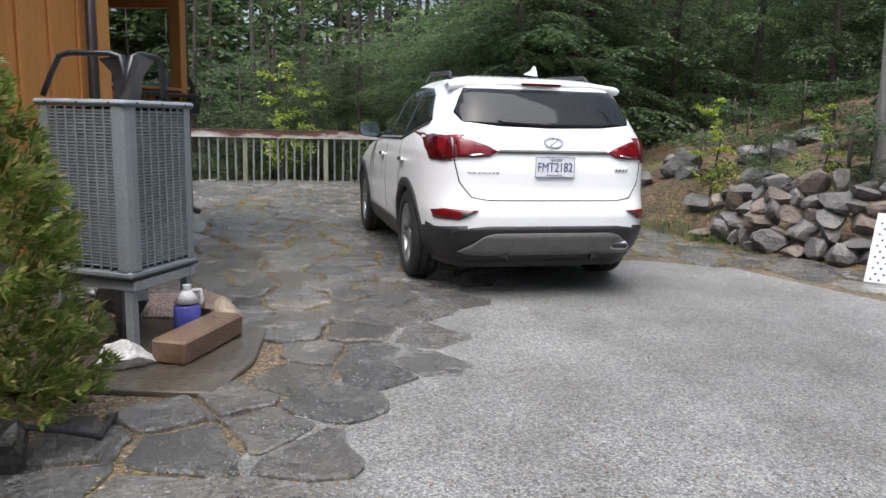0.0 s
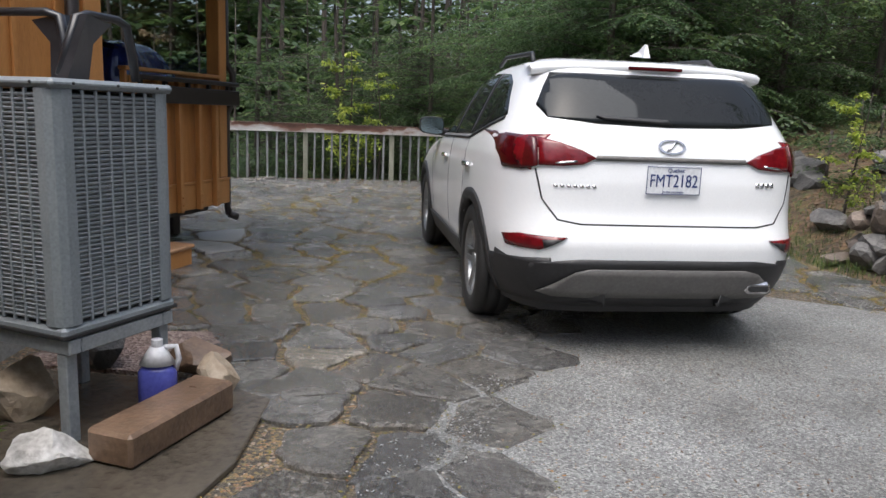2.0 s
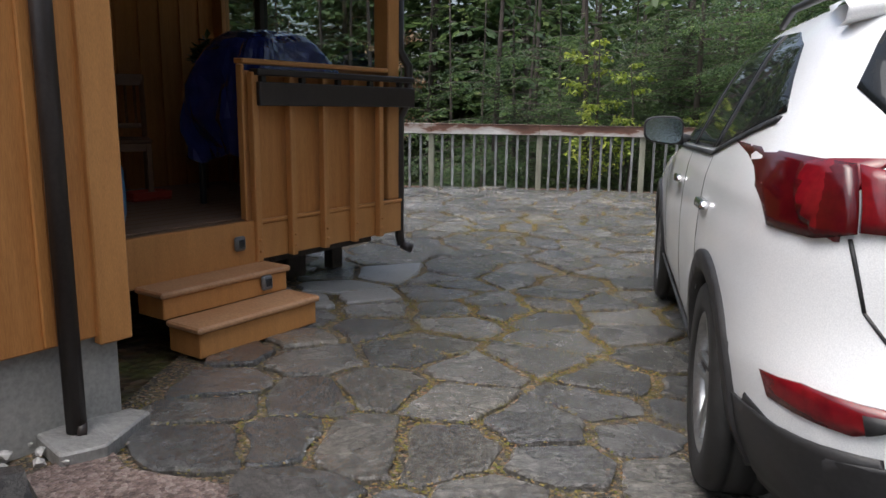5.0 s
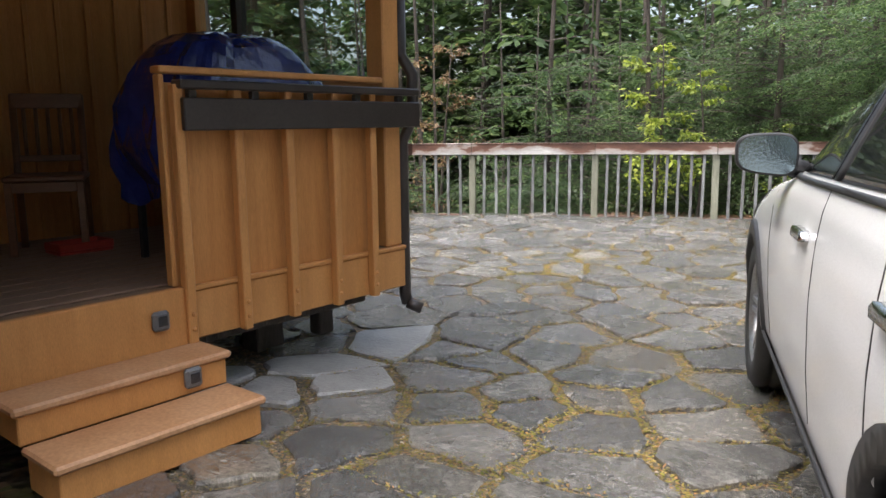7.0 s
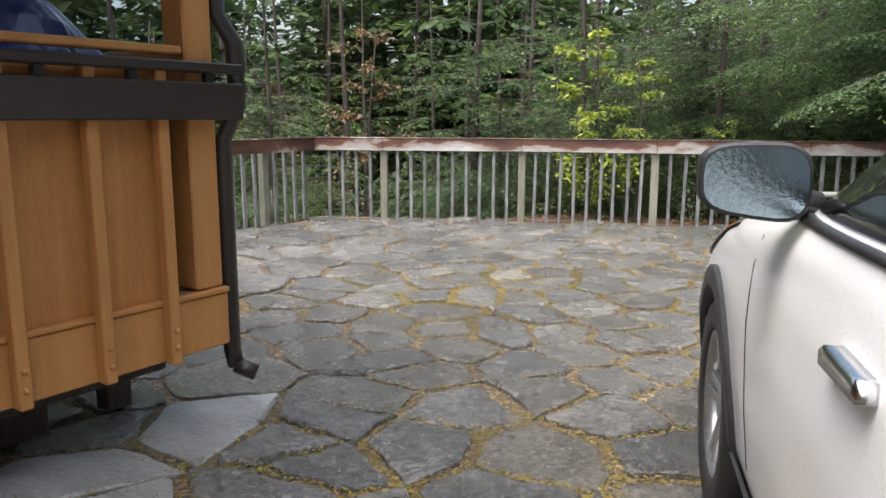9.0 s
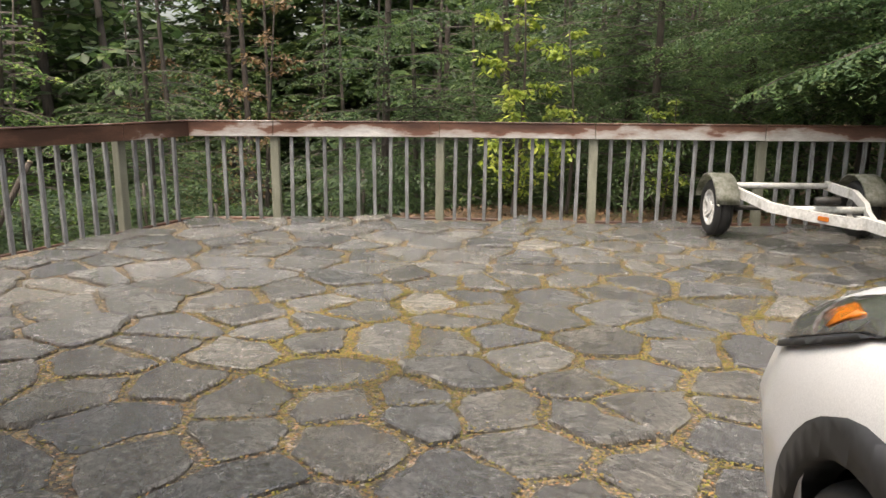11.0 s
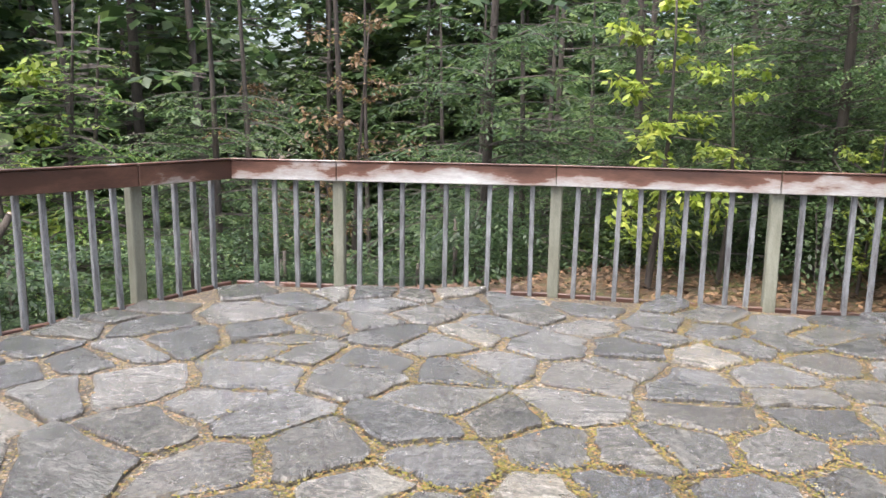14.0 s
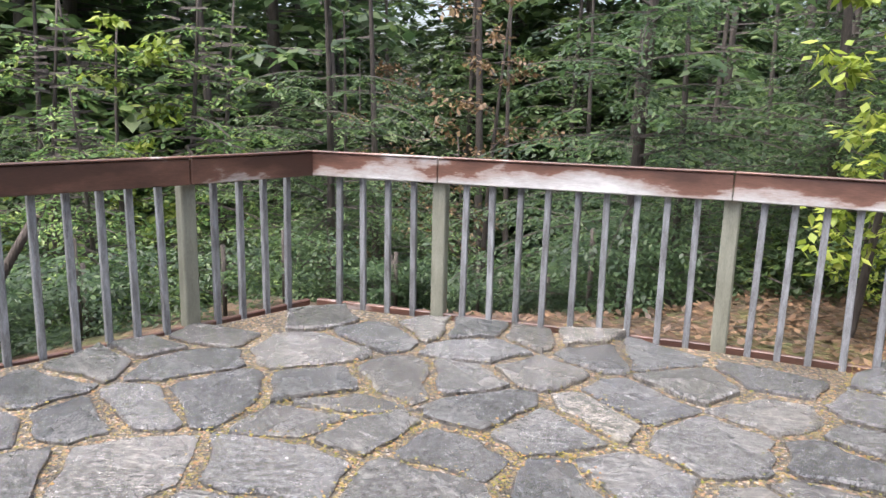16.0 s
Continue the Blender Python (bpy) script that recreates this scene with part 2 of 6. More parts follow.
def rail_material(name, peel):
    """Red-brown stain that has peeled to grey-white, most along the board's lower edge."""
    m, nt, b = material(name)
    v = coords(nt, True, (1, 1, 3))
    patch = noise_tex(nt, v, 1.5, 9, 0.62)
    sep = nt.nodes.new("ShaderNodeSeparateXYZ")
    nt.links.new(nt.nodes.new("ShaderNodeNewGeometry").outputs["Position"], sep.inputs[0])
    mr = nt.nodes.new("ShaderNodeMapRange")
    for i, val in ((1, 0.86), (2, 1.004), (3, peel), (4, -0.13)):
        mr.inputs[i].default_value = val
    nt.links.new(sep.outputs[2], mr.inputs[0])
    ad = nt.nodes.new("ShaderNodeMath")
    nt.links.new(patch, ad.inputs[0])
    nt.links.new(mr.outputs[0], ad.inputs[1])
    grain = noise_tex(nt, coords(nt, True, (3, 3, 40)), 8, 5)
    col = ramp(nt, ad.outputs[0], ((0.34, (0.07, 0.034, 0.024)), (0.50, (0.16, 0.080, 0.055)), (0.535, (0.33, 0.27, 0.24)), (0.64, (0.46, 0.45, 0.44)), (0.74, (0.62, 0.61, 0.59))))
    col = mix(nt, 0.5, col, ramp(nt, grain, ((0.3, (0.55, 0.55, 0.55)), (0.7, (1.2, 1.2, 1.2)))), "MULTIPLY")
    nt.links.new(col, b.inputs["Base Color"])
    b.inputs["Roughness"].default_value = 0.42
    bump(nt, b, mix(nt, 0.5, patch, grain), 0.5, 0.006)
    return m


M_RAIL = rail_material("peeling_red_brown_rail", 0.16)
M_RAILRED = rail_material("red_brown_rail", -0.12)
M_PALESTONE = plain("pale_wet_flagstone", (0.19, 0.19, 0.185), (0.33, 0.33, 0.32), 3, 0.2, 0.45, 0.6, 0.015, 30, stretch=(1, 2, 1), world_space=True)
M_GREYBARK = plain("grey_bark", (0.12, 0.115, 0.105), (0.24, 0.23, 0.21), 6, 0.8, 0.9, 0.9, 0.02, 25, stretch=(3, 3, 0.6), world_space=True)
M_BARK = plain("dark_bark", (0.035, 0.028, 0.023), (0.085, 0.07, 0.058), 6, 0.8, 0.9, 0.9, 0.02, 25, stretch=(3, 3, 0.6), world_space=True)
M_HEMLOCK = leaf_material("hemlock_needles", (0.037, 0.070, 0.029), (0.084, 0.138, 0.055), (0.15, 0.205, 0.078), 0.5)
# lighter needle copy: light on the near boughs is put into the colour
M_HEMNEAR = leaf_material("hemlock_needles_lit_tone", (0.040, 0.082, 0.036), (0.088, 0.153, 0.062), (0.165, 0.23, 0.095), 0.5)
M_YOUNG = leaf_material("young_light_green_needles", (0.062, 0.128, 0.038), (0.14, 0.235, 0.072), (0.29, 0.36, 0.11), 0.5)
# darker needles for the seedlings: shade of the trees above is in the colour
M_HEMSHADED = leaf_material("young_hemlock_needles_shaded", (0.022, 0.048, 0.018), (0.050, 0.090, 0.034), (0.09, 0.138, 0.05), 0.4)
M_MAPLE = leaf_material("yellow_green_leaves", (0.14, 0.21, 0.03), (0.31, 0.39, 0.07), (0.46, 0.50, 0.13), 0.5)
M_TANLEAF = leaf_material("tan_dead_leaves", (0.14, 0.08, 0.04), (0.28, 0.17, 0.09), (0.36, 0.25, 0.14))
M_CEDAR = leaf_material("cedar_hedge_sprays", (0.08, 0.12, 0.022), (0.17, 0.24, 0.05), (0.42, 0.34, 0.16), 0.4)
M_SHRUB = leaf_material("understorey_leaves", (0.024, 0.048, 0.015), (0.060, 0.105, 0.028), (0.14, 0.17, 0.04))
M_FLAKE = leaf_material("fallen_leaf_bits", (0.14, 0.15, 0.03), (0.29, 0.22, 0.08), (0.33, 0.165, 0.085), 0.1, 0.8)
M_ROCK = plain("granite_boulders", (0.06, 0.06, 0.058), (0.19, 0.18, 0.17), 5, 0.4, 0.8, 0.9, 0.02, 30, world_space=True, vary=0.35)


# ---------- mesh helpers ----------
def part(name, bm, mat, parent=None, label="", smooth=False):
    """Links a bmesh as one mesh object under a thing or part."""
    me = bpy.data.meshes.new(name)
    if smooth:
        for f in bm.faces:
            f.smooth = True
    bm.to_mesh(me)
    bm.free()
    if mat is not None:
        me.materials.append(mat)
    ob = new(name, me)
    if parent is not None:
        ob.parent = parent
    if label:
        ob["label"] = label
    return ob


def raw(name, verts, faces, mat, parent=None, label="", smooth=False):
    me = bpy.data.meshes.new(name)
    me.from_pydata([tuple(v) for v in verts], [], faces)
    if smooth:
        me.polygons.foreach_set("use_smooth", [True] * len(me.polygons))
    me.materials.append(mat)
    me.update()
    ob = new(name, me)
    if parent is not None:
        ob.parent = parent
    if label:
        ob["label"] = label
    return ob


def thing(name, m=None, label="", category="", group="", kind=""):
    ob = new(name)
    if m is not None:
        ob.matrix_world = m
    return tagged(ob, label, category, group, kind)


def add_box(bm, x0, x1, y0, y1, z0, z1, bevel=0.006, m=None):
    mat4 = Matrix.Translation(((x0 + x1) / 2, (y0 + y1) / 2, (z0 + z1) / 2)) @ Matrix.Diagonal((x1 - x0, y1 - y0, z1 - z0, 1))
    if m is not None:
        mat4 = m @ mat4
    r = bmesh.ops.create_cube(bm, size=1, matrix=mat4)
    if bevel > 0:
        es = {e for v in r["verts"] for e in v.link_edges}
        bmesh.ops.bevel(bm, geom=list(es), offset=bevel, segments=1, affect="EDGES", clamp_overlap=True)


def box(name, x0, x1, y0, y1, z0, z1, mat, parent=None, bevel=0.006, label="", m=None):
    bm = bmesh.new()
    add_box(bm, x0, x1, y0, y1, z0, z1, bevel, m)
    return part(name, bm, mat, parent, label)


def tube(name, pts, radius, mat, parent=None, sides=8, label="", radii=None, flat=1.0):
    """A round (or flattened) bar along points, closed at both ends."""
    pts = [Vector(p) for p in pts]
    verts, faces = [], []
    ref = Vector((0, 0, 1))
    for i, p in enumerate(pts):
        d = (pts[min(i + 1, len(pts) - 1)] - pts[max(i - 1, 0)]).normalized()
        if i == 0:
            a = d.cross(ref)
            a = a.normalized() if a.length > 0.2 else (Vector((0, 1, 0)) - d * d.y).normalized()
        else:
            a = (a - d * a.dot(d)).normalized()
        c = a.cross(d)
        r = radii[i] if radii else radius
        for k in range(sides):
            t = 2 * math.pi * k / sides
            verts.append(p + a * math.cos(t) * r + c * math.sin(t) * r * flat)
    for i in range(len(pts) - 1):
        for k in range(sides):
            k2 = (k + 1) % sides
            faces.append((i * sides + k, i * sides + k2, (i + 1) * sides + k2, (i + 1) * sides + k))
    faces.append(tuple(range(sides))[::-1])
    faces.append(tuple(range((len(pts) - 1) * sides, len(pts) * sides)))
    return raw(name, verts, faces, mat, parent, label, True)


def prism(bm, outline, z0, z1, bevel=0.0):
    """An upright prism over a 2D outline."""
    vs = [bm.verts.new((x, y, z0)) for x, y in outline]
    f = bm.faces.new(vs)
    r = bmesh.ops.extrude_face_region(bm, geom=[f])
    bmesh.ops.translate(bm, verts=[g for g in r["geom"] if isinstance(g, bmesh.types.BMVert)], vec=(0, 0, z1 - z0))
    if bevel:
        bmesh.ops.bevel(bm, geom=list(bm.edges), offset=bevel, segments=1, affect="EDGES", clamp_overlap=True)
    bmesh.ops.recalc_face_normals(bm, faces=list(bm.faces))


# ---------- the lie of the land ----------
RAIL_CORNER = Vector((-6.62, 14.93))
RAIL_MAIN = [Vector((-6.62, 14.93)), Vector((-5.81, 15.30)), Vector((-4.22, 16.03)), Vector((-2.67, 16.52)), Vector((-1.05, 17.12)), Vector((0.55, 17.75))]
RAIL_LONG = RAIL_MAIN[::-1] + [Vector((-14.7, 11.2))]
RAIL_LEFT = [Vector((-6.62, 14.93)), Vector((-6.60, 14.03)), Vector((-6.70, 12.36)), Vector((-6.82, 10.66))]
HILL_FOOT = [Vector((6.2, 2.0)), Vector((4.75, 7.6)), Vector((4.1, 8.7)), Vector((3.2, 10.4)), Vector((2.3, 13.0)), Vector((1.1, 16.6)), Vector((0.7, 18.2)), Vector((0.9, 24.0)), Vector((0.0, 40.0))]


def side_of(line, p):
    """Signed distance from a polyline: positive on its right."""
    best = None
    for a, b in zip(line, line[1:]):
        d = b - a
        t = max(0, min(1, (p - a).dot(d) / d.length_squared))
        q = a + d * t
        n = Vector((d.y, -d.x)).normalized()
        dist = (p - q).length
        if best is None or dist < best[0] - 1e-6:
            best = (dist, (p - q).dot(n))
    return math.copysign(best[0], best[1])


def land(x, y):
    """Height of the natural ground."""
    p = Vector((x, y))
    d = side_of(HILL_FOOT, p)
    z = -0.07
    if d > 0:
        up = min(d, 0.9) * 0.55 + max(0, min(d - 0.9, 14)) * 0.27 + max(0, d - 14.9) * 0.12
        if y > 15:
            up *= max(0.35, 1 - (y - 15) * 0.03)
        z += up + 0.12 * min(1, d) * noise.noise((x * 0.7, y * 0.7, 0)) + 0.25 * min(1, d / 4) * noise.noise((x * 0.2, y * 0.2, 3))
    out = max(0.0, side_of(RAIL_LONG, p))
    steep = 0.10 + 0.22 * max(0.0, min(1.0, (-5.0 - x) / 1.8))
    left = max(0.0, -6.75 - x)
    if d < 0.5:
        z -= min(4.5, max((out * steep + max(0, out - 3) * 0.06) * max(0.0, min(1.0, (0.5 - d) / 3 + 0.2)), left * 0.30))
        if out > 0 or left > 0:
            z += 0.1 * noise.noise((x * 0.6, y * 0.6, 0))
    return z


def axis_steps(lo, hi, fine_lo, fine_hi, fine, coarse):
    s = list(np.arange(fine_lo, fine_hi, fine))
    v = fine_lo
    g = fine
    while v > lo:
        g = min(coarse, g * 1.35)
        v -= g
        s.append(v)
    v = fine_hi
    g = fine
    while v < hi:
        s.append(v)
        g = min(coarse, g * 1.35)
        v += g
    return sorted(s)


gx = axis_steps(-400, 400, -14, 14, 0.45, 60)
gy = axis_steps(-400, 400, -4, 32, 0.45, 60)
gv = [(x, y, land(x, y)) for y in gy for x in gx]
gf = [(j * len(gx) + i, j * len(gx) + i + 1, (j + 1) * len(gx) + i + 1, (j + 1) * len(gx) + i) for j in range(len(gy) - 1) for i in range(len(gx) - 1)]
tagged(raw("ground", gv, gf, M_FOREST, smooth=True), "brown leaf-littered forest floor rising into a mossy bank", "ground", kind="structure")

def flat_sheet(bm, outline, z):
    """A level sheet over a concave outline, cut into triangles."""
    vs = [bm.verts.new((x, y, z)) for x, y in outline]
    for tri in tessellate_polygon([[Vector((x, y, 0)) for x, y in outline]]):
        bm.faces.new([vs[i] for i in tri])
    bmesh.ops.recalc_face_normals(bm, faces=bm.faces[:])
    if bm.faces[:][0].normal.z < 0:
        bmesh.ops.reverse_faces(bm, faces=bm.faces[:])


# driveway of crushed stone, with a slightly uneven edge against the paving
bm = bmesh.new()
drive = [(-0.75, -6), (-0.75, 2.2), (-0.55, 3.2), (-0.30, 3.9), (-0.15, 4.6), (0.0, 5.3), (0.1, 6.2), (0.15, 6.9), (0.7, 7.9), (2.1, 8.45), (2.96, 8.2), (3.6, 7.2), (4.6, 5.8), (5.6, 2.0), (6, -6)]
flat_sheet(bm, drive, -0.010)
driveway = tagged(part("driveway", bm, M_GRAVEL), "pale grey crushed-stone driveway, wet with tan leaf bits", "driveway", kind="structure")


def inside(poly, x, y):
    c = False
    for (x1, y1), (x2, y2) in zip(poly, poly[1:] + poly[:1]):
        if (y1 > y) != (y2 > y) and x < (x2 - x1) * (y - y1) / (y2 - y1) + x1:
            c = not c
    return c


PATIO = [(-1.3, 2.6), (-0.5, 2.6), (0.10, 3.5), (0.25, 4.24), (0.46, 5.06), (0.55, 6.03), (0.45, 6.75), (0.85, 7.75), (2.1, 8.52), (3.0, 8.28), (3.66, 7.25), (4.6, 6.0), (4.5, 7.7),
         (3.9, 8.5), (3.1, 9.5), (2.9, 10.4), (2.2, 12.8), (1.1, 16.2), (0.55, 17.62), (-1.07, 17.0), (-2.7, 16.42), (-4.25, 15.93), (-5.83, 15.2), (-6.55, 14.86), (-6.58, 14.0), (-6.7, 12.3), (-6.85, 10.5), (-3.9, 10.45), (-3.8, 9.6),
         (-3.2, 8.3), (-2.4, 6.7), (-2.2, 5.6), (-1.9, 4.5), (-1.25, 4.35)]
bm = bmesh.new()
BED = [(-1.3, 2.6), (-1.0, 2.2), (0.4, 3.0), (0.8, 4.2), (0.95, 6.0), (1.2, 7.2), (2.1, 8.1), (2.9, 7.9), (3.4, 7.0), (4.3, 5.7), (5.2, 6.6)] + PATIO[12:]
flat_sheet(bm, BED, -0.019)
patio = tagged(part("patio_floor", bm, M_JOINT), "grey irregular flagstone paving, wet, with mossy leaf-filled joints", "paving", kind="structure")

# ---------- railing round the paving ----------
def rail_run(line, group, board):
    """One run of railing: posts at the line's points, balusters between, a board on edge along the top and a sill below."""
    rail = thing("railing", Matrix.Translation((line[0].x, line[0].y, 0)), "weathered wooden railing with peeling red-brown top board", "railing", group)
    o = line[0]
    first = True
    for a, b in zip(line, line[1:]):
        a, b = a - o, b - o
        d = b - a
        ang = math.atan2(d.y, d.x)
        m = Matrix.Translation((a.x, a.y, 0)) @ Matrix.Rotation(ang, 4, "Z")
        L = d.length
        box("top_board", 0.003, L - 0.003, -0.02, 0.02, 0.852, 1.004, board, rail, 0.006, "red-brown board with paint peeling to grey", m)
        box("cap_strip", 0.003, L - 0.003, -0.028, 0.028, 1.006, 1.018, M_RAILRED, rail, 0.004, "", m)
        box("bottom_board", 0.003, L - 0.003, 0.03, 0.07, -0.16, -0.012, M_RAILRED, rail, 0.006, "", m)
        n = 5 if L < 1.2 else 10
        for i in range(0 if not first else 1, n):
            if i == 0:
                box("post", -0.045, 0.045, 0.022, 0.112, -0.5, 0.86, M_POSTWOOD, rail, 0.008, "greenish treated post",
                    m @ Matrix.Rotation(radians(random.uniform(-0.6, 0.6)), 4, "Y"))
            else:
                t = L * i / n
                k = random.uniform(-0.006, 0.006)
                box("baluster", t - 0.019 + k, t + 0.019 + k, 0.021, 0.057, -0.14, 0.865, M_WEATHER, rail, 0.004, "",
                    m @ Matrix.Translation((t, 0, 0.4)) @ Matrix.Rotation(radians(random.uniform(-0.7, 0.7)), 4, "Y") @ Matrix.Translation((-t, 0, -0.4)))
        first = False
    return rail


rail_run(RAIL_MAIN, "railing runs", M_RAIL)
left_run = [Vector((-p.x, p.y)) for p in RAIL_LEFT]
lr = rail_run(left_run, "railing runs", M_RAILRED)
# mirror the side run so that its posts stand outside the paving
for o in lr.children:
    o.data.transform(Matrix.Diagonal((-1, 1, 1, 1)))
    o.data.flip_normals()
lr.matrix_world = Matrix.Translation((RAIL_LEFT[0].x, RAIL_LEFT[0].y, 0))

# ---------- the house and its porch ----------
HOUSE_YAW = -5.5
HOUSE = Matrix.Translation((-2.22, 6.62, 0)) @ Matrix.Rotation(radians(HOUSE_YAW), 4, "Z")
# local axes: +y along the front towards the porch, -x into the house; the origin is the corner by the steps
house = thing("house", HOUSE, "ochre board-and-batten timber house with a roofed side porch", "house")
H0 = 0.38
box("foundation", -6.0, -0.03, -9.0, -0.02, -0.3, H0 + 0.02, M_CONCRETE, house, 0.01, "pale grey concrete foundation")
box("wall", -0.16, 0.0, -9.0, -0.003, H0, 2.72, M_SIDING, house, 0.005, "ochre vertical board siding")
box("end_wall", -6.0, -0.165, -0.16, -0.003, H0, 2.72, M_SIDING, house, 0.005)
for i in range(30):
    y = -0.32 - i * 0.3
    box("batten", 0.003, 0.022, y - 0.022, y + 0.022, H0 + 0.01, 2.71, M_SIDING, house, 0.004)
box("corner_board", -0.02, 0.03, -0.13, 0.012, H0 - 0.03, 2.71, M_TRIM, house, 0.006, "ochre corner board")
box("corner_board", -0.15, -0.023, 0.003, 0.03, H0 - 0.03, 2.71, M_TRIM, house, 0.006, "ochre corner board")
for i in range(12):
    x = -0.45 - i * 0.3
    box("batten", x - 0.022, x + 0.022, 0.003, 0.022, 0.6, 2.71, M_SIDING, house, 0.004)
# porch
DECK_Z = 0.57
PX0, PX1 = -2.95, -0.906           # depth of the porch behind the front line
PY1 = 2.97                        # far end
deck = part("porch_deck", (lambda b: (add_box(b, PX0, PX1 + 0.02, 0.0, PY1, DECK_Z - 0.05, DECK_Z, 0.004), b)[1])(bmesh.new()), M_DECK, house, "worn brown porch floor boards")
for i in range(16):
    x = PX0 + 0.07 + i * 0.14
    if x + 0.066 < PX1:
        box("deck_board", x - 0.066, x + 0.066, 0.02, PY1 - 0.05, DECK_Z + 0.001, DECK_Z + 0.012, M_DECK, house, 0.004)
box("rim_board", PX1 + 0.022, PX1 + 0.06, 0.02, 1.44, DECK_Z - 0.27, DECK_Z + 0.012, M_TRIM, house, 0.005, "ochre rim board under the porch edge")
box("back_wall", PX0 - 0.12, PX0 - 0.003, 0.0, PY1, 0.3, 2.72, M_SIDING, house, 0.005, "shaded vertical boards at the back of the porch")
for i in range(15):
    box("batten", PX0, PX0 + 0.018, 0.12 + i * 0.2 - 0.018, 0.12 + i * 0.2 + 0.018, DECK_Z + 0.014, 2.71, M_SIDING, house, 0.004)
# front parapet: framed boards with battens, brown planter rail in front
F = PX1
Y0, Y1 = 1.43, 2.95
box("parapet_board", F - 0.025, F, Y0, Y1 - 0.25, 0.36, 1.50, M_SIDING, house, 0.004, "ochre boards of the porch parapet")
box("parapet_foot", F + 0.003, F + 0.03, Y0 + 0.02, Y1 + 0.02, 0.318, 0.55, M_TRIM, house, 0.006, "ochre skirt board with bolt heads")
box("parapet_ledge", F + 0.003, F + 0.042, Y0 + 0.02, Y1 + 0.02, 0.553, 0.575, M_TRIM, house, 0.004)
for i, y in enumerate((Y0 + 0.03, Y0 + 0.335, Y0 + 0.64, Y0 + 0.95, Y0 + 1.235)):
    st = box("parapet_batten", F + 0.033, F + 0.085, y - 0.024, y + 0.024, 0.315, 1.49, M_TRIM, house, 0.006)
    for z in (0.385, 0.455):
        bm = bmesh.new()
        bmesh.ops.create_uvsphere(bm, u_segments=8, v_segments=5, radius=0.012, matrix=Matrix.Translation((F + 0.087, y, z)))
        part("bolt", bm, M_TRIM, st)
box("parapet_end", F - 0.025, F + 0.03, Y0 - 0.028, Y0 - 0.003, DECK_Z + 0.014, 1.535, M_TRIM, house, 0.006)
box("parapet_cap", F - 0.035, F + 0.045, Y0 - 0.032, Y1 - 0.16, 1.538, 1.57, M_TRIM, house, 0.006, "ochre cap board")
box("planter_rail", F + 0.04, F + 0.125, Y0 + 0.02, Y1 + 0.07, 1.470, 1.510, M_BROWN, house, 0.006, "dark brown painted rail")
box("planter_rail", F + 0.088, F + 0.125, Y0 + 0.03, Y1 + 0.07, 1.287, 1.432, M_BROWN, house, 0.006, "dark brown painted board")
for i in range(5):
    y = Y0 + 0.1 + i * 0.34
    box("planter_bracket", F + 0.05, F + 0.086, y - 0.02, y + 0.02, 1.29, 1.469, M_BROWN, house, 0.004)
box("corner_post", F - 0.12, F + 0.02, Y1 - 0.13, Y1 + 0.005, 0.578, 2.72, M_TRIM, house, 0.008, "ochre corner post of the porch")
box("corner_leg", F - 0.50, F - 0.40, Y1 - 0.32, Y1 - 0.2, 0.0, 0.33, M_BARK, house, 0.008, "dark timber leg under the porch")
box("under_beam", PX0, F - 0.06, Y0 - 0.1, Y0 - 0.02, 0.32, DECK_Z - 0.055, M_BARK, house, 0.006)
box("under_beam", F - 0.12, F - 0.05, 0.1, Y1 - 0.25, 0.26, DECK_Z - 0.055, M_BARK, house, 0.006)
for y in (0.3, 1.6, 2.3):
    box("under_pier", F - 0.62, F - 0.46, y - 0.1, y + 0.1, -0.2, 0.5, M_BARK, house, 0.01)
# added dark sheet: the shade below the deck, given as colour
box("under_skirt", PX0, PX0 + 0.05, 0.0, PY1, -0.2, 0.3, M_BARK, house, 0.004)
# end wall of the porch with its window
E0, E1 = PY1 - 0.10, PY1 - 0.01
box("end_panel", PX0, F - 0.125, E0, E1, 0.36, 1.52, M_SIDING, house, 0.005)
box("window_sill", PX0, F - 0.125, E0 - 0.03, E1 + 0.03, 1.523, 1.57, M_TRIM, house, 0.005)
box("window_head", PX0, F - 0.125, E0, E1, 2.45, 2.72, M_TRIM, house, 0.005)
box("window_mullion", PX0 + 0.55, PX0 + 0.62, E0, E1, 1.573, 2.447, M_BROWN, house, 0.005)
box("window_jamb", PX0, PX0 + 0.12, E0, E1, 1.573, 2.447, M_TRIM, house, 0.005)
M_PANE = glass_material("hazy_clear_pane", (0.82, 0.86, 0.86), 0.05)
for x0, x1 in ((PX0 + 0.123, PX0 + 0.547), (PX0 + 0.623, F - 0.13)):
    pn = box("pane", x0, x1, (E0 + E1) / 2 - 0.004, (E0 + E1) / 2 + 0.004, 1.575, 2.445, M_PANE, house, 0, "clear hazy window pane")
    pn.visible_shadow = False
# roof over house and porch
M_ROOF = plain("dark_asphalt_shingles", (0.03, 0.028, 0.027), (0.055, 0.05, 0.048), 8, 0.8, 0.9, 0.6, 0.01)
box("roof", -6.4, 0.14, -9.4, PY1 + 0.12, 2.725, 2.84, M_ROOF, house, 0.01, "dark shingled roof with brown eaves")
box("eave_board", 0.143, 0.165, -9.4, PY1 + 0.12, 2.70, 2.85, M_BROWN, house, 0.005)
box("wall_rear", -6.1, -6.0, -9.0, PY1, -0.2, 2.72, M_SIDING, house, 0.005)
box("wall_south", -6.0, -0.165, -9.0, -8.86, H0, 2.72, M_SIDING, house, 0.005)


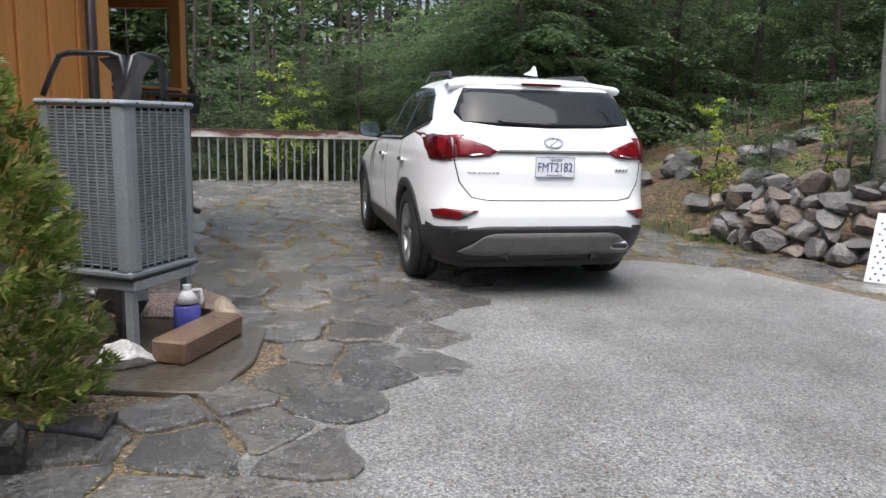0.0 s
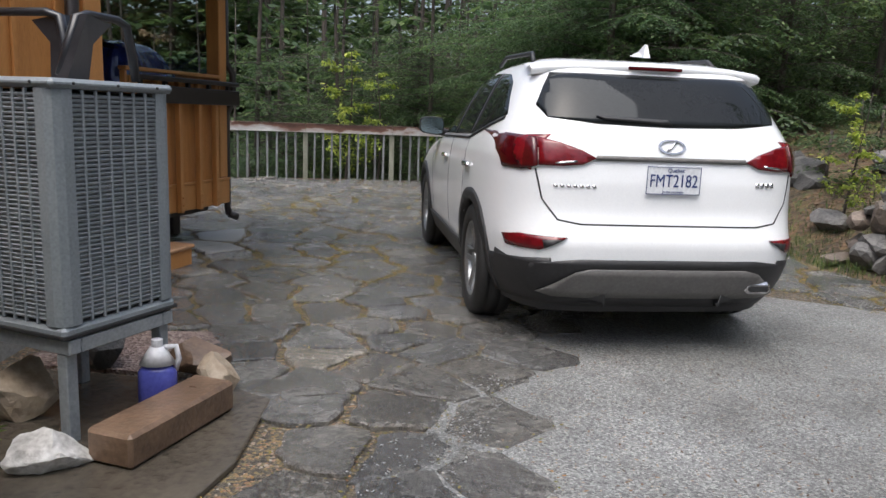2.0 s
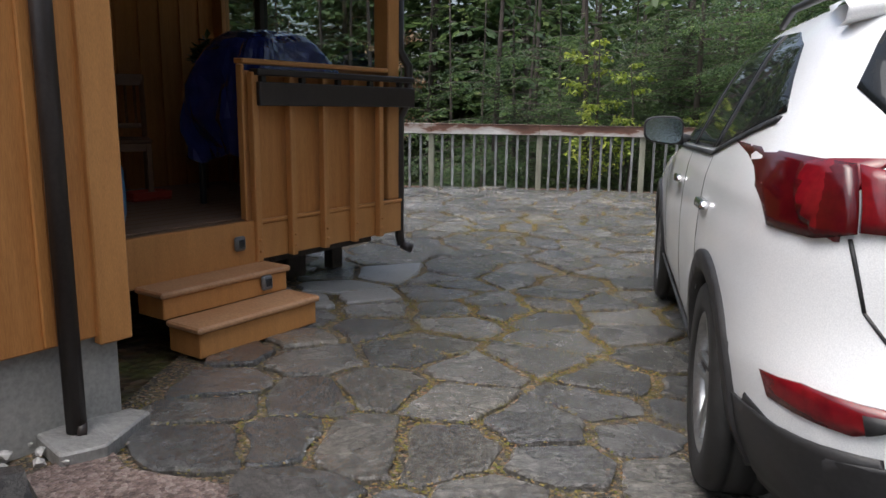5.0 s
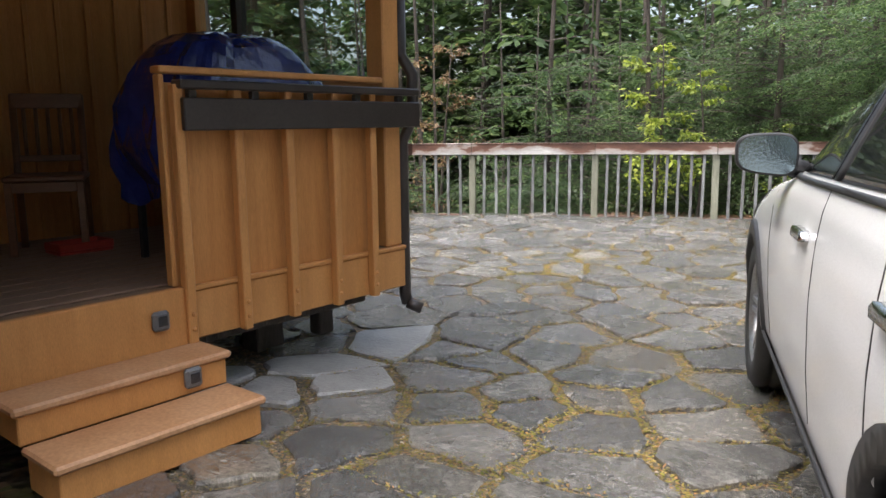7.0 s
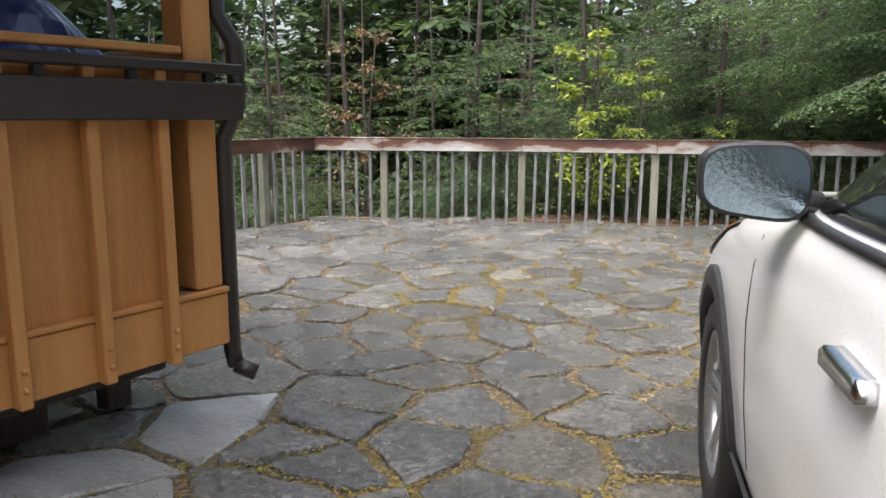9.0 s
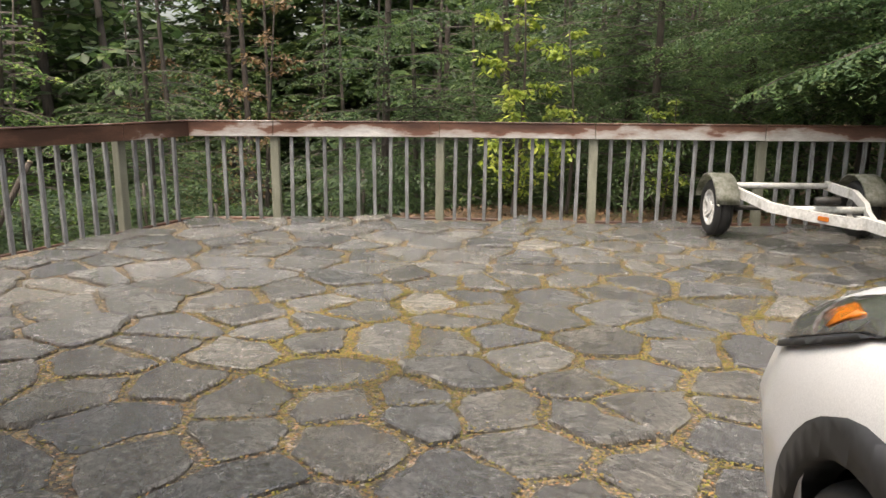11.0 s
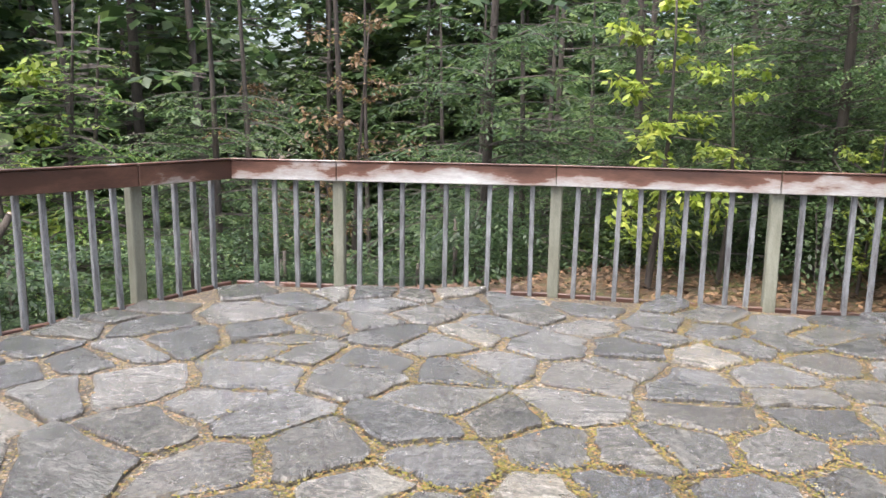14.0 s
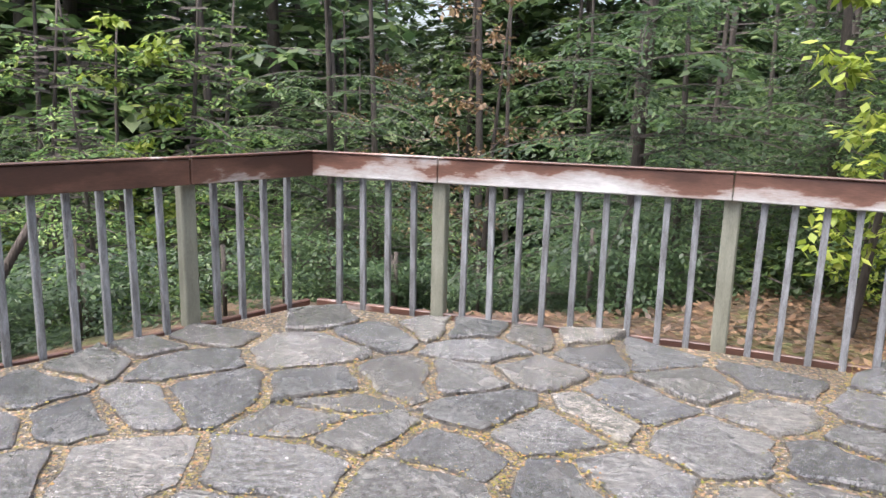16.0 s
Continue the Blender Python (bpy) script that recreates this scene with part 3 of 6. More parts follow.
def downspout(pts, lab):
    d = thing("downspout", Matrix.Translation(pts[0]), lab, "downspout", "downspouts")
    rel = [Vector(p) - Vector(pts[0]) for p in pts]
    n = len(rel) - 1
    tube("pipe", rel[:n], 0.042, M_BROWN, d, 8, flat=0.8)
    tube("elbow", rel[n - 1:], 0.045, M_BROWN, d, 8, flat=0.8)
    return d


hl = lambda x, y, z: tuple(HOUSE @ Vector((x, y, z)))
downspout([hl(0.075, -0.28, 2.72), hl(0.075, -0.28, 1.3), hl(0.075, -0.28, 0.06), hl(0.09, -0.25, 0.055)], "dark brown metal downspout on the house wall")
downspout([hl(F - 0.03, PY1 + 0.05, 2.72), hl(F - 0.03, PY1 + 0.05, 1.72), hl(F + 0.02, PY1 + 0.10, 1.60), hl(F + 0.02, PY1 + 0.10, 1.34), hl(F - 0.03, PY1 + 0.055, 1.2), hl(F - 0.03, PY1 + 0.055, 0.26),
           hl(F - 0.02, PY1 + 0.065, 0.19), hl(F + 0.05, PY1 + 0.12, 0.15)], "dark brown metal downspout with a bent foot at the porch corner")

# steps up to the porch
steps = thing("porch_steps", HOUSE @ Matrix.Translation((F + 0.061, 0.60, 0)), "ochre painted wooden porch steps with worn treads", "steps")
for i, (d0, d1, y0, y1, z) in enumerate(((0.235, 0.515, 0.0, 0.88, 0.17), (0.0, 0.25, -0.02, 0.90, 0.318))):
    box("riser", d0, d1 - 0.02, y0 + 0.02, y1 - 0.02, 0.0 if i == 0 else 0.166, z - 0.035, M_TRIM, steps, 0.006)
    box("tread", d0, d1, y0, y1, z - 0.034, z, M_STEP, steps, 0.01, "worn tread")
M_LAMPGREY = plain("grey_plastic", (0.10, 0.10, 0.10), (0.16, 0.16, 0.16), 20, 0.35, 0.4, 0.05, 0.001)
M_SOLAR = plain("dark_solar_cell", (0.015, 0.017, 0.02), (0.03, 0.032, 0.036), 30, 0.12, 0.2, 0.02, 0.001)
for x, y, z in ((F + 0.062, 1.30, 0.455), (F + 0.061 + 0.231, 1.30, 0.245)):
    lamp = thing("step_light", HOUSE @ Matrix.Translation((x, y, z)), "small grey solar step light with a dark cell", "step light", "solar step lights")
    box("housing", 0.0, 0.035, -0.04, 0.04, -0.045, 0.045, M_LAMPGREY, lamp, 0.012)
    box("cell", 0.036, 0.04, -0.022, 0.022, -0.02, 0.025, M_SOLAR, lamp, 0.002, "dark solar cell")

# ---------- sport utility car ----------
def curve_at(keys, z):
    for (z0, v0), (z1, v1) in zip(keys, keys[1:]):
        if z <= z1:
            t = max(0.0, (z - z0) / (z1 - z0))
            return v0 + (v1 - v0) * t
    return keys[-1][1]


def soft_curve(keys):
    """A smooth curve through keys (Catmull-Rom over a fine table)."""
    zs = np.linspace(keys[0][0], keys[-1][0], 240)
    ks = np.array([k[0] for k in keys])
    vs = np.array([k[1] for k in keys])
    v = np.interp(zs, ks, vs)
    kern = np.hanning(13)
    kern /= kern.sum()
    pad = np.concatenate([[v[0]] * 6, v, [v[-1]] * 6])
    v = np.convolve(pad, kern, "valid")
    return lambda z: float(np.interp(z, zs, v))


REAR = soft_curve(((0.22, -0.80), (0.34, -0.90), (0.50, -0.975), (0.64, -0.985), (0.72, -0.95), (0.80, -0.925), (0.95, -0.915), (1.10, -0.89), (1.20, -0.85), (1.28, -0.79), (1.42, -0.68), (1.54, -0.57), (1.60, -0.49), (1.64, -0.32), (1.67, 0.0), (1.685, 0.4)))
FRONT = soft_curve(((0.22, 3.48), (0.45, 3.64), (0.60, 3.68), (0.75, 3.64), (0.84, 3.56), (0.92, 3.40), (0.98, 3.15), (1.03, 2.8), (1.08, 2.35), (1.13, 2.12), (1.25, 1.92), (1.40, 1.62), (1.55, 1.28), (1.62, 1.02), (1.66, 0.8), (1.685, 0.6)))
WIDE = soft_curve(((0.22, 0.84), (0.40, 0.915), (0.60, 0.935), (0.80, 0.942), (0.95, 0.935), (1.06, 0.92), (1.14, 0.895), (1.25, 0.845), (1.40, 0.775), (1.52, 0.715), (1.60, 0.65), (1.64, 0.58), (1.67, 0.45), (1.685, 0.3)))
POWER = 6.0


def blunt(z):
    """How square the front corners are: full at the bumper, slim at the lamps."""
    return float(np.interp(z, (0.3, 0.6, 0.8, 0.95, 1.1), (10.0, 9.0, 6.5, 5.0, 6.0)))




def rear_x(y, z):
    a = (FRONT(z) - REAR(z)) / 2
    q = min(0.9995, abs(y) / WIDE(z))
    return REAR(z) + a - a * (1 - q ** POWER) ** (1 / POWER)


def front_x(y, z):
    a = (FRONT(z) - REAR(z)) / 2
    q = min(0.9995, abs(y) / WIDE(z))
    return REAR(z) + a + a * (1 - q ** blunt(z)) ** (1 / blunt(z))


def side_y(x, z):
    a = (FRONT(z) - REAR(z)) / 2
    q = min(0.9995, abs(x - REAR(z) - a) / a)
    p = blunt(z) if x > REAR(z) + a else POWER
    return WIDE(z) * (1 - q ** p) ** (1 / p)


def skin(name, outline, face, mat, parent, off=0.006, step=0.045, label="", thick=0.012):
    """A panel cut to a flat outline and laid on the car's body. face: rear, front, left or right."""
    bm = bmesh.new()
    bm.faces.new([bm.verts.new((u, v, 0)) for u, v in outline])
    us, vs = [p[0] for p in outline], [p[1] for p in outline]
    for axis, lo, hi in ((0, min(us), max(us)), (1, min(vs), max(vs))):
        n = int((hi - lo) / step)
        for i in range(1, n + 1):
            co = [0, 0, 0]
            no = [0, 0, 0]
            co[axis] = lo + (hi - lo) * i / (n + 1)
            no[axis] = 1
            bmesh.ops.bisect_plane(bm, geom=bm.verts[:] + bm.edges[:] + bm.faces[:], plane_co=co, plane_no=no)
    top = list(bm.verts)
    r = bmesh.ops.extrude_face_region(bm, geom=bm.faces[:])
    low = {g for g in r["geom"] if isinstance(g, bmesh.types.BMVert)}
    for v in bm.verts:
        u, w = v.co.x, v.co.y
        d = off if v not in low else off - thick
        if face == "rear":
            v.co = (rear_x(u, w) - d, u, w)
        elif face == "front":
            v.co = (front_x(u, w) + d, u, w)
        elif face == "left":
            v.co = (u, side_y(u, w) + d, w)
        else:
            v.co = (u, -side_y(u, w) - d, w)
    bmesh.ops.recalc_face_normals(bm, faces=bm.faces[:])
    return part(name, bm, mat, parent, label, True)


M_WHITE = plain("white_car_paint", (0.84, 0.86, 0.88), (0.87, 0.89, 0.91), 2, 0.2, 0.28, 0.02, 0.0005, 300, coat=0.6)
M_BLACKPL = plain("black_trim_plastic", (0.016, 0.016, 0.017), (0.028, 0.028, 0.03), 12, 0.45, 0.55, 0.1, 0.001)
M_SILVER = plain("grey_skid_plate", (0.11, 0.105, 0.10), (0.15, 0.145, 0.14), 8, 0.4, 0.5, 0.05, 0.001)
M_TINT = plain("tinted_car_glass", (0.010, 0.012, 0.013), (0.014, 0.016, 0.017), 3, 0.02, 0.04, 0.0, 0.0, spec=0.3)
M_RED = plain("red_tail_lens", (0.10, 0.003, 0.007), (0.17, 0.006, 0.010), 14, 0.12, 0.16, 0.1, 0.002, 40, coat=0.2)
M_REDDARK = plain("dark_red_lens", (0.05, 0.002, 0.004), (0.08, 0.003, 0.005), 14, 0.12, 0.16, 0.1, 0.002, 40, coat=0.2)
M_CHROME = plain("chrome", (0.6, 0.6, 0.62), (0.7, 0.7, 0.72), 5, 0.12, 0.2, 0.0, 0.0, metal=1.0)
M_RIM = plain("alloy_rim", (0.30, 0.31, 0.32), (0.40, 0.41, 0.42), 9, 0.3, 0.4, 0.02, 0.001, metal=0.8)
M_TYRE = plain("wet_tyre_rubber", (0.012, 0.012, 0.012), (0.022, 0.022, 0.022), 20, 0.5, 0.7, 0.3, 0.003)
M_PLATE = plain("plate_white", (0.72, 0.74, 0.78), (0.78, 0.80, 0.83), 10, 0.3, 0.35, 0.0, 0.0)
M_INK = plain("plate_blue_ink", (0.02, 0.04, 0.16), (0.025, 0.05, 0.19), 10, 0.4, 0.4, 0.0, 0.0)
M_AMBER = plain("amber_lens", (0.45, 0.12, 0.01), (0.55, 0.16, 0.015), 10, 0.12, 0.15, 0.05, 0.001, coat=0.5)
M_CLEARLENS = plain("clear_headlamp", (0.015, 0.015, 0.016), (0.16, 0.165, 0.17), 22, 0.06, 0.1, 0.0, 0.0, coat=1.0)
M_MIRROR = plain("mirror_glass", (0.36, 0.48, 0.56), (0.44, 0.56, 0.64), 3, 0.03, 0.06, 0.25, 0.002, 90, metal=1.0)

CAR = Matrix.Translation((0.83, 7.55, 0)) @ Matrix.Rotation(radians(90 + 16.4), 4, "Z")


def mirror_pod(bm, s, rings, a, b):
    """A rounded pod of superelliptic rings (x, size), narrower at its outer lower side."""
    prev = None
    for x, k in rings:
        ring = []
        for j in range(28):
            t = 2 * math.pi * j / 28
            u = math.copysign(abs(math.cos(t)) ** 0.55, math.cos(t)) * a * k
            w = math.copysign(abs(math.sin(t)) ** 0.6, math.sin(t)) * b * k * (1.0 - 0.10 * u / a)
            ring.append(bm.verts.new((x, s * (1.0 + u), 1.185 + w + 0.05 * u)))
        if prev:
            for j in range(28):
                bm.faces.new((prev[j], prev[(j + 1) % 28], ring[(j + 1) % 28], ring[j]))
        else:
            bm.faces.new(ring)
        prev = ring
    bm.faces.new(prev[::-1])
    bmesh.ops.recalc_face_normals(bm, faces=bm.faces[:])


car = thing("sport_utility_car", CAR, "white sport utility car, rain-wet, parked on the paving", "car")
zs = list(np.concatenate([np.linspace(0.22, 0.84, 22), np.linspace(0.86, 1.14, 22), np.linspace(1.16, 1.60, 16), np.linspace(1.615, 1.685, 9)]))
NS = 144
cv, cf = [], []
for z in zs:
    a, xc, b = (FRONT(z) - REAR(z)) / 2, (FRONT(z) + REAR(z)) / 2, WIDE(z)
    for k in range(NS):
        t = 2 * math.pi * k / NS
        c, s = math.cos(t), math.sin(t)
        # even spacing along the flanks and the ends
        p = blunt(z) if c > 0 else POWER
        if abs(c) > abs(s):
            ss = max(-1, min(1, s / abs(c))) * (0.5 ** (1 / p))
            cc = math.copysign((1 - abs(ss) ** p) ** (1 / p), c)
        else:
            cc = max(-1, min(1, c / max(1e-6, abs(s)))) * (0.5 ** (1 / p))
            ss = math.copysign((1 - abs(cc) ** p) ** (1 / p), s)
        cv.append((xc + a * cc, b * ss, z))
AX_R, AX_F, WR = 0.0, 2.70, 0.365
for i in range(len(zs) - 1):
    for k in range(NS):
        k2 = (k + 1) % NS
        q = (i * NS + k, i * NS + k2, (i + 1) * NS + k2, (i + 1) * NS + k)
        mx = sum(cv[n][0] for n in q) / 4
        my = sum(cv[n][1] for n in q) / 4
        mz = sum(cv[n][2] for n in q) / 4
        if abs(my) > 0.6 and min(math.hypot(mx - AX_R, mz - WR), math.hypot(mx - AX_F, mz - WR)) < 0.415:
            continue
        cf.append(q)
cf.append(tuple(range((len(zs) - 1) * NS, len(zs) * NS)))
body = raw("body", cv, cf, M_WHITE, car, "glossy white bodywork", True)
body.data.materials.append(M_BLACKPL)
for poly in body.data.polygons:
    if poly.center.z < 0.36:
        poly.material_index = 1
box("underbody", -0.72, 3.35, -0.66, 0.66, 0.20, 0.86, M_BLACKPL, car, 0.03, "black underbody")
for sgn, face in ((1, "left"), (-1, "right")):
    # greenhouse: door glass, quarter glass, pillars
    skin("side_window", [(0.42, 1.16), (1.02, 1.145), (1.02, 1.56), (0.80, 1.58), (0.42, 1.575)], face, M_TINT, car, 0.004)
    skin("side_window", [(1.08, 1.145), (1.93, 1.125), (1.60, 1.40), (1.30, 1.52), (1.08, 1.56)], face, M_TINT, car, 0.004)
    skin("quarter_window", [(-0.38, 1.30), (0.36, 1.165), (0.36, 1.57), (0.10, 1.555), (-0.12, 1.50)], face, M_TINT, car, 0.004)
    skin("pillar", [(1.022, 1.145), (1.078, 1.145), (1.078, 1.56), (1.022, 1.56)], face, M_BLACKPL, car, 0.005)
    skin("pillar", [(0.363, 1.165), (0.417, 1.16), (0.417, 1.575), (0.363, 1.57)], face, M_BLACKPL, car, 0.005)
    skin("sill_trim", [(0.43, 0.24), (2.28, 0.24), (2.24, 0.40), (0.46, 0.42)], face, M_BLACKPL, car, 0.02, label="black plastic sill")
    skin("belt_strip", [(-0.36, 1.272), (0.4, 1.132), (1.95, 1.098), (1.95, 1.112), (0.4, 1.148), (-0.37, 1.288)], face, M_BLACKPL, car, 0.008)
    for x0, x1 in ((0.36, 1.05), (1.06, 2.05)):
        skin("door_seam", [(x0, 0.44), (x0 + 0.008, 0.44), (x0 + 0.008, 1.13), (x0, 1.13)], face, M_BLACKPL, car, 0.0015, 0.08)
    skin("door_seam", [(2.05, 0.44), (2.058, 0.44), (2.12, 1.10), (2.112, 1.10)], face, M_BLACKPL, car, 0.0015, 0.08)
    for x in (0.12, 1.17):
        h = skin("door_handle", [(x, 0.955), (x + 0.18, 0.95), (x + 0.19, 0.968), (x + 0.17, 0.982), (x + 0.01, 0.982)], face, M_CHROME, car, 0.028, 0.03, "chrome door handle", 0.03)
    for ax in (AX_R, AX_F):
        ring = []
        for k in range(25):
            t = radians(-18 + 216 * k / 24)
            ring.append((ax + 0.465 * math.cos(t), WR + 0.465 * math.sin(t)))
        inner = []
        for k in range(25):
            t = radians(198 - 216 * k / 24)
            inner.append((ax + 0.395 * math.cos(t), WR + 0.395 * math.sin(t)))
        skin("wheel_arch", [p for p in ring + inner if p[1] > 0.23], face, M_BLACKPL, car, 0.016, 0.04, "black plastic wheel arch", 0.08)
    # tail lamp in its two halves: on the wing and on the tailgate
    skin("tail_lamp", [(-0.80, 1.01), (-0.80, 1.203), (-0.72, 1.196), (-0.65, 1.180), (-0.67, 1.13), (-0.72, 1.05)], face, M_RED, car, 0.012, 0.03, "red tail lamp on the wing")
    s = sgn
    skin("tail_lamp", [(s * 0.425, 1.085), (s * 0.50, 1.05), (s * 0.60, 1.04), (s * 0.722, 1.038), (s * 0.722, 1.187), (s * 0.62, 1.165), (s * 0.50, 1.125)], "rear", M_RED, car, 0.014, 0.03, "red tail lamp on the tailgate")
    skin("tail_lamp", [(s * 0.728, 1.035), (s * 0.80, 1.01), (s * 0.87, 1.012), (s * 0.885, 1.10), (s * 0.87, 1.203), (s * 0.728, 1.188)], "rear", M_REDDARK, car, 0.017, 0.03, "dark red tail lamp corner")
    skin("lamp_strip", [(s * 0.53, 1.062), (s * 0.64, 1.050), (s * 0.645, 1.058), (s * 0.53, 1.072)], "rear", M_CHROME, car, 0.018, 0.03)
    skin("reflector", [(s * 0.575, 0.665), (s * 0.80, 0.665), (s * 0.865, 0.64), (s * 0.85, 0.585), (s * 0.71, 0.59)], "rear", M_RED, car, 0.01, 0.03, "red bumper reflector")
    skin("reflector_inset", [(s * 0.59, 0.655), (s * 0.70, 0.645), (s * 0.69, 0.60)], "rear", M_BLACKPL, car, 0.014, 0.03)
    # headlamp, swept back along the wing
    skin("headlamp", [(2.72, 0.972), (3.10, 0.958), (3.30, 0.89), (3.42, 0.80), (3.36, 0.775), (3.15, 0.85), (2.96, 0.92)], face, M_CLEARLENS, car, 0.008, 0.03, "clear swept-back headlamp")
    skin("indicator", [(3.02, 0.935), (3.14, 0.925), (3.20, 0.885), (3.10, 0.885)], face, M_AMBER, car, 0.012, 0.03, "amber side indicator")
    skin("headlamp_rim", [(2.80, 0.972), (2.95, 0.905), (3.14, 0.832), (3.35, 0.758), (3.36, 0.770), (3.15, 0.846), (2.96, 0.917), (2.71, 0.974)], face, M_BLACKPL, car, 0.011, 0.03)
    # wing mirror
    mir = thing("wing_mirror")
    mir.parent = car
    bm = bmesh.new()
    mirror_pod(bm, s, ((1.80, 1.0), (1.84, 1.0), (1.88, 0.93), (1.905, 0.78), (1.92, 0.5)), 0.105, 0.074)
    part("mirror_shell", bm, M_WHITE, mir, "white mirror shell", True)
    bm = bmesh.new()
    mirror_pod(bm, s, ((1.762, 0.95), (1.768, 1.0), (1.80, 1.02)), 0.107, 0.076)
    part("mirror_frame", bm, M_BLACKPL, mir, "black mirror frame")
    bm = bmesh.new()
    mirror_pod(bm, s, ((1.757, 0.99), (1.764, 1.0)), 0.099, 0.068)
    part("mirror_glass", bm, M_MIRROR, mir, "rain-beaded mirror glass")
    tube("mirror_arm", [(1.88, s * 0.93, 1.14), (1.90, s * 0.85, 1.12)], 0.035, M_BLACKPL, mir, 8)
    # roof rail
    tube("roof_rail", [(-0.1, s * 0.60, 1.625), (0.0, s * 0.585, 1.685), (0.8, s * 0.575, 1.71), (1.0, s * 0.575, 1.66)], 0.016, M_BLACKPL, car, 6)
# rear glass, spoiler and tailgate
skin("rear_window", [(-0.66, 1.295), (-0.40, 1.268), (0.0, 1.258), (0.40, 1.268), (0.66, 1.295), (0.70, 1.36), (0.645, 1.47), (0.60, 1.545), (-0.60, 1.545), (-0.645, 1.47), (-0.70, 1.36)], "rear", M_TINT, car, 0.005, label="dark tinted rear window")
bm = bmesh.new()
sp = [(-0.70, 1.555, -0.30), (-0.66, 1.60, -0.10), (-0.5, 1.645, 0.1), (0, 1.66, 0.2), (0.5, 1.645, 0.1), (0.66, 1.60, -0.10), (0.70, 1.555, -0.30)]
rows_sp = []
for y, z, x in sp:
    edge = -0.565 + 0.10 * (abs(y) / 0.7) ** 2
    rows_sp.append([bm.verts.new((x, y, z + 0.012)), bm.verts.new((edge + 0.05, y, 1.608 - 0.03 * (abs(y) / 0.7) ** 3 + 0.012)), bm.verts.new((edge, y, 1.595 - 0.03 * (abs(y) / 0.7) ** 3)),
                    bm.verts.new((edge + 0.02, y, 1.565 - 0.03 * (abs(y) / 0.7) ** 3)), bm.verts.new((-0.38, y, 1.555 - 0.03 * (abs(y) / 0.7) ** 3))])
for r0, r1 in zip(rows_sp, rows_sp[1:]):
    for i in range(4):
        bm.faces.new((r0[i], r1[i], r1[i + 1], r0[i + 1]))
bmesh.ops.recalc_face_normals(bm, faces=bm.faces[:])
part("spoiler", bm, M_WHITE, car, "white roof spoiler", True)
box("brake_lamp", -0.572, -0.555, -0.16, 0.16, 1.572, 1.592, M_REDDARK, car, 0.004, "dark red high brake lamp")
skin("wiper", [(-0.02, 1.272), (0.36, 1.29), (0.40, 1.31), (0.0, 1.30)], "rear", M_BLACKPL, car, 0.02, 0.05, "black rear wiper")
# grey strip along the grip, with the shade put into its colour
skin("garnish", [(-0.43, 1.075), (0.43, 1.075), (0.42, 1.10), (-0.42, 1.10)], "rear", M_SILVER, car, 0.012, label="grey shadowed tailgate grip")
seam = [(-0.735, 1.02), (-0.70, 0.86), (-0.62, 0.755), (-0.50, 0.735), (0.50, 0.735), (0.62, 0.755), (0.70, 0.86), (0.735, 1.02)]
for (u0, v0), (u1, v1) in zip(seam, seam[1:]):
    d = Vector((u1 - u0, v1 - v0)).normalized() * 0.004
    skin("tailgate_seam", [(u0 - d.y, v0 + d.x), (u0 + d.y, v0 - d.x), (u1 + d.y, v1 - d.x), (u1 - d.y, v1 + d.x)], "rear", M_BLACKPL, car, 0.0015, 0.06)
skin("lower_bumper", [(-0.92, 0.56), (-0.80, 0.50), (-0.62, 0.535), (-0.50, 0.55), (0.50, 0.55), (0.62, 0.535), (0.80, 0.50), (0.92, 0.56), (0.90, 0.30), (0.7, 0.26), (-0.7, 0.26), (-0.90, 0.30)], "rear", M_BLACKPL, car, 0.008, label="black lower bumper")
skin("skid_plate", [(-0.70, 0.345), (-0.52, 0.48), (-0.44, 0.50), (0.44, 0.50), (0.52, 0.48), (0.70, 0.345), (0.62, 0.325), (-0.62, 0.325)], "rear", M_SILVER, car, 0.03, label="grey skid plate under the bumper")
skin("side_cladding", [(-0.93, 0.28), (-0.44, 0.26), (-0.45, 0.50), (-0.80, 0.53), (-0.93, 0.55)], "left", M_BLACKPL, car, 0.008)
skin("side_cladding", [(-0.93, 0.28), (-0.44, 0.26), (-0.45, 0.50), (-0.80, 0.53), (-0.93, 0.55)], "right", M_BLACKPL, car, 0.008)
ex = bmesh.new()
add_box(ex, -0.962, -0.82, -0.62, -0.47, 0.36, 0.43, 0.02)
part("exhaust_pipe", ex, M_CHROME, car, "chrome exhaust tip")
box("exhaust_mouth", -0.966, -0.95, -0.605, -0.485, 0.375, 0.415, M_BLACKPL, car, 0.008)
bm = bmesh.new()
fin = [(-0.42, 1.655), (-0.20, 1.68), (-0.30, 1.70), (-0.385, 1.735), (-0.405, 1.732)]
bm.faces.new([bm.verts.new((x, 0.022 if z < 1.7 else 0.006, z)) for x, z in fin])
bm.faces.new([bm.verts.new((x, -0.022 if z < 1.7 else -0.006, z)) for x, z in fin][::-1])
bm.verts.ensure_lookup_table()
for i in range(5):
    j = (i + 1) % 5
    bm.faces.new((bm.verts[i], bm.verts[j], bm.verts[5 + j], bm.verts[5 + i]))
bmesh.ops.recalc_face_normals(bm, faces=bm.faces[:])
part("roof_antenna", bm, M_WHITE, car, "white shark-fin antenna")
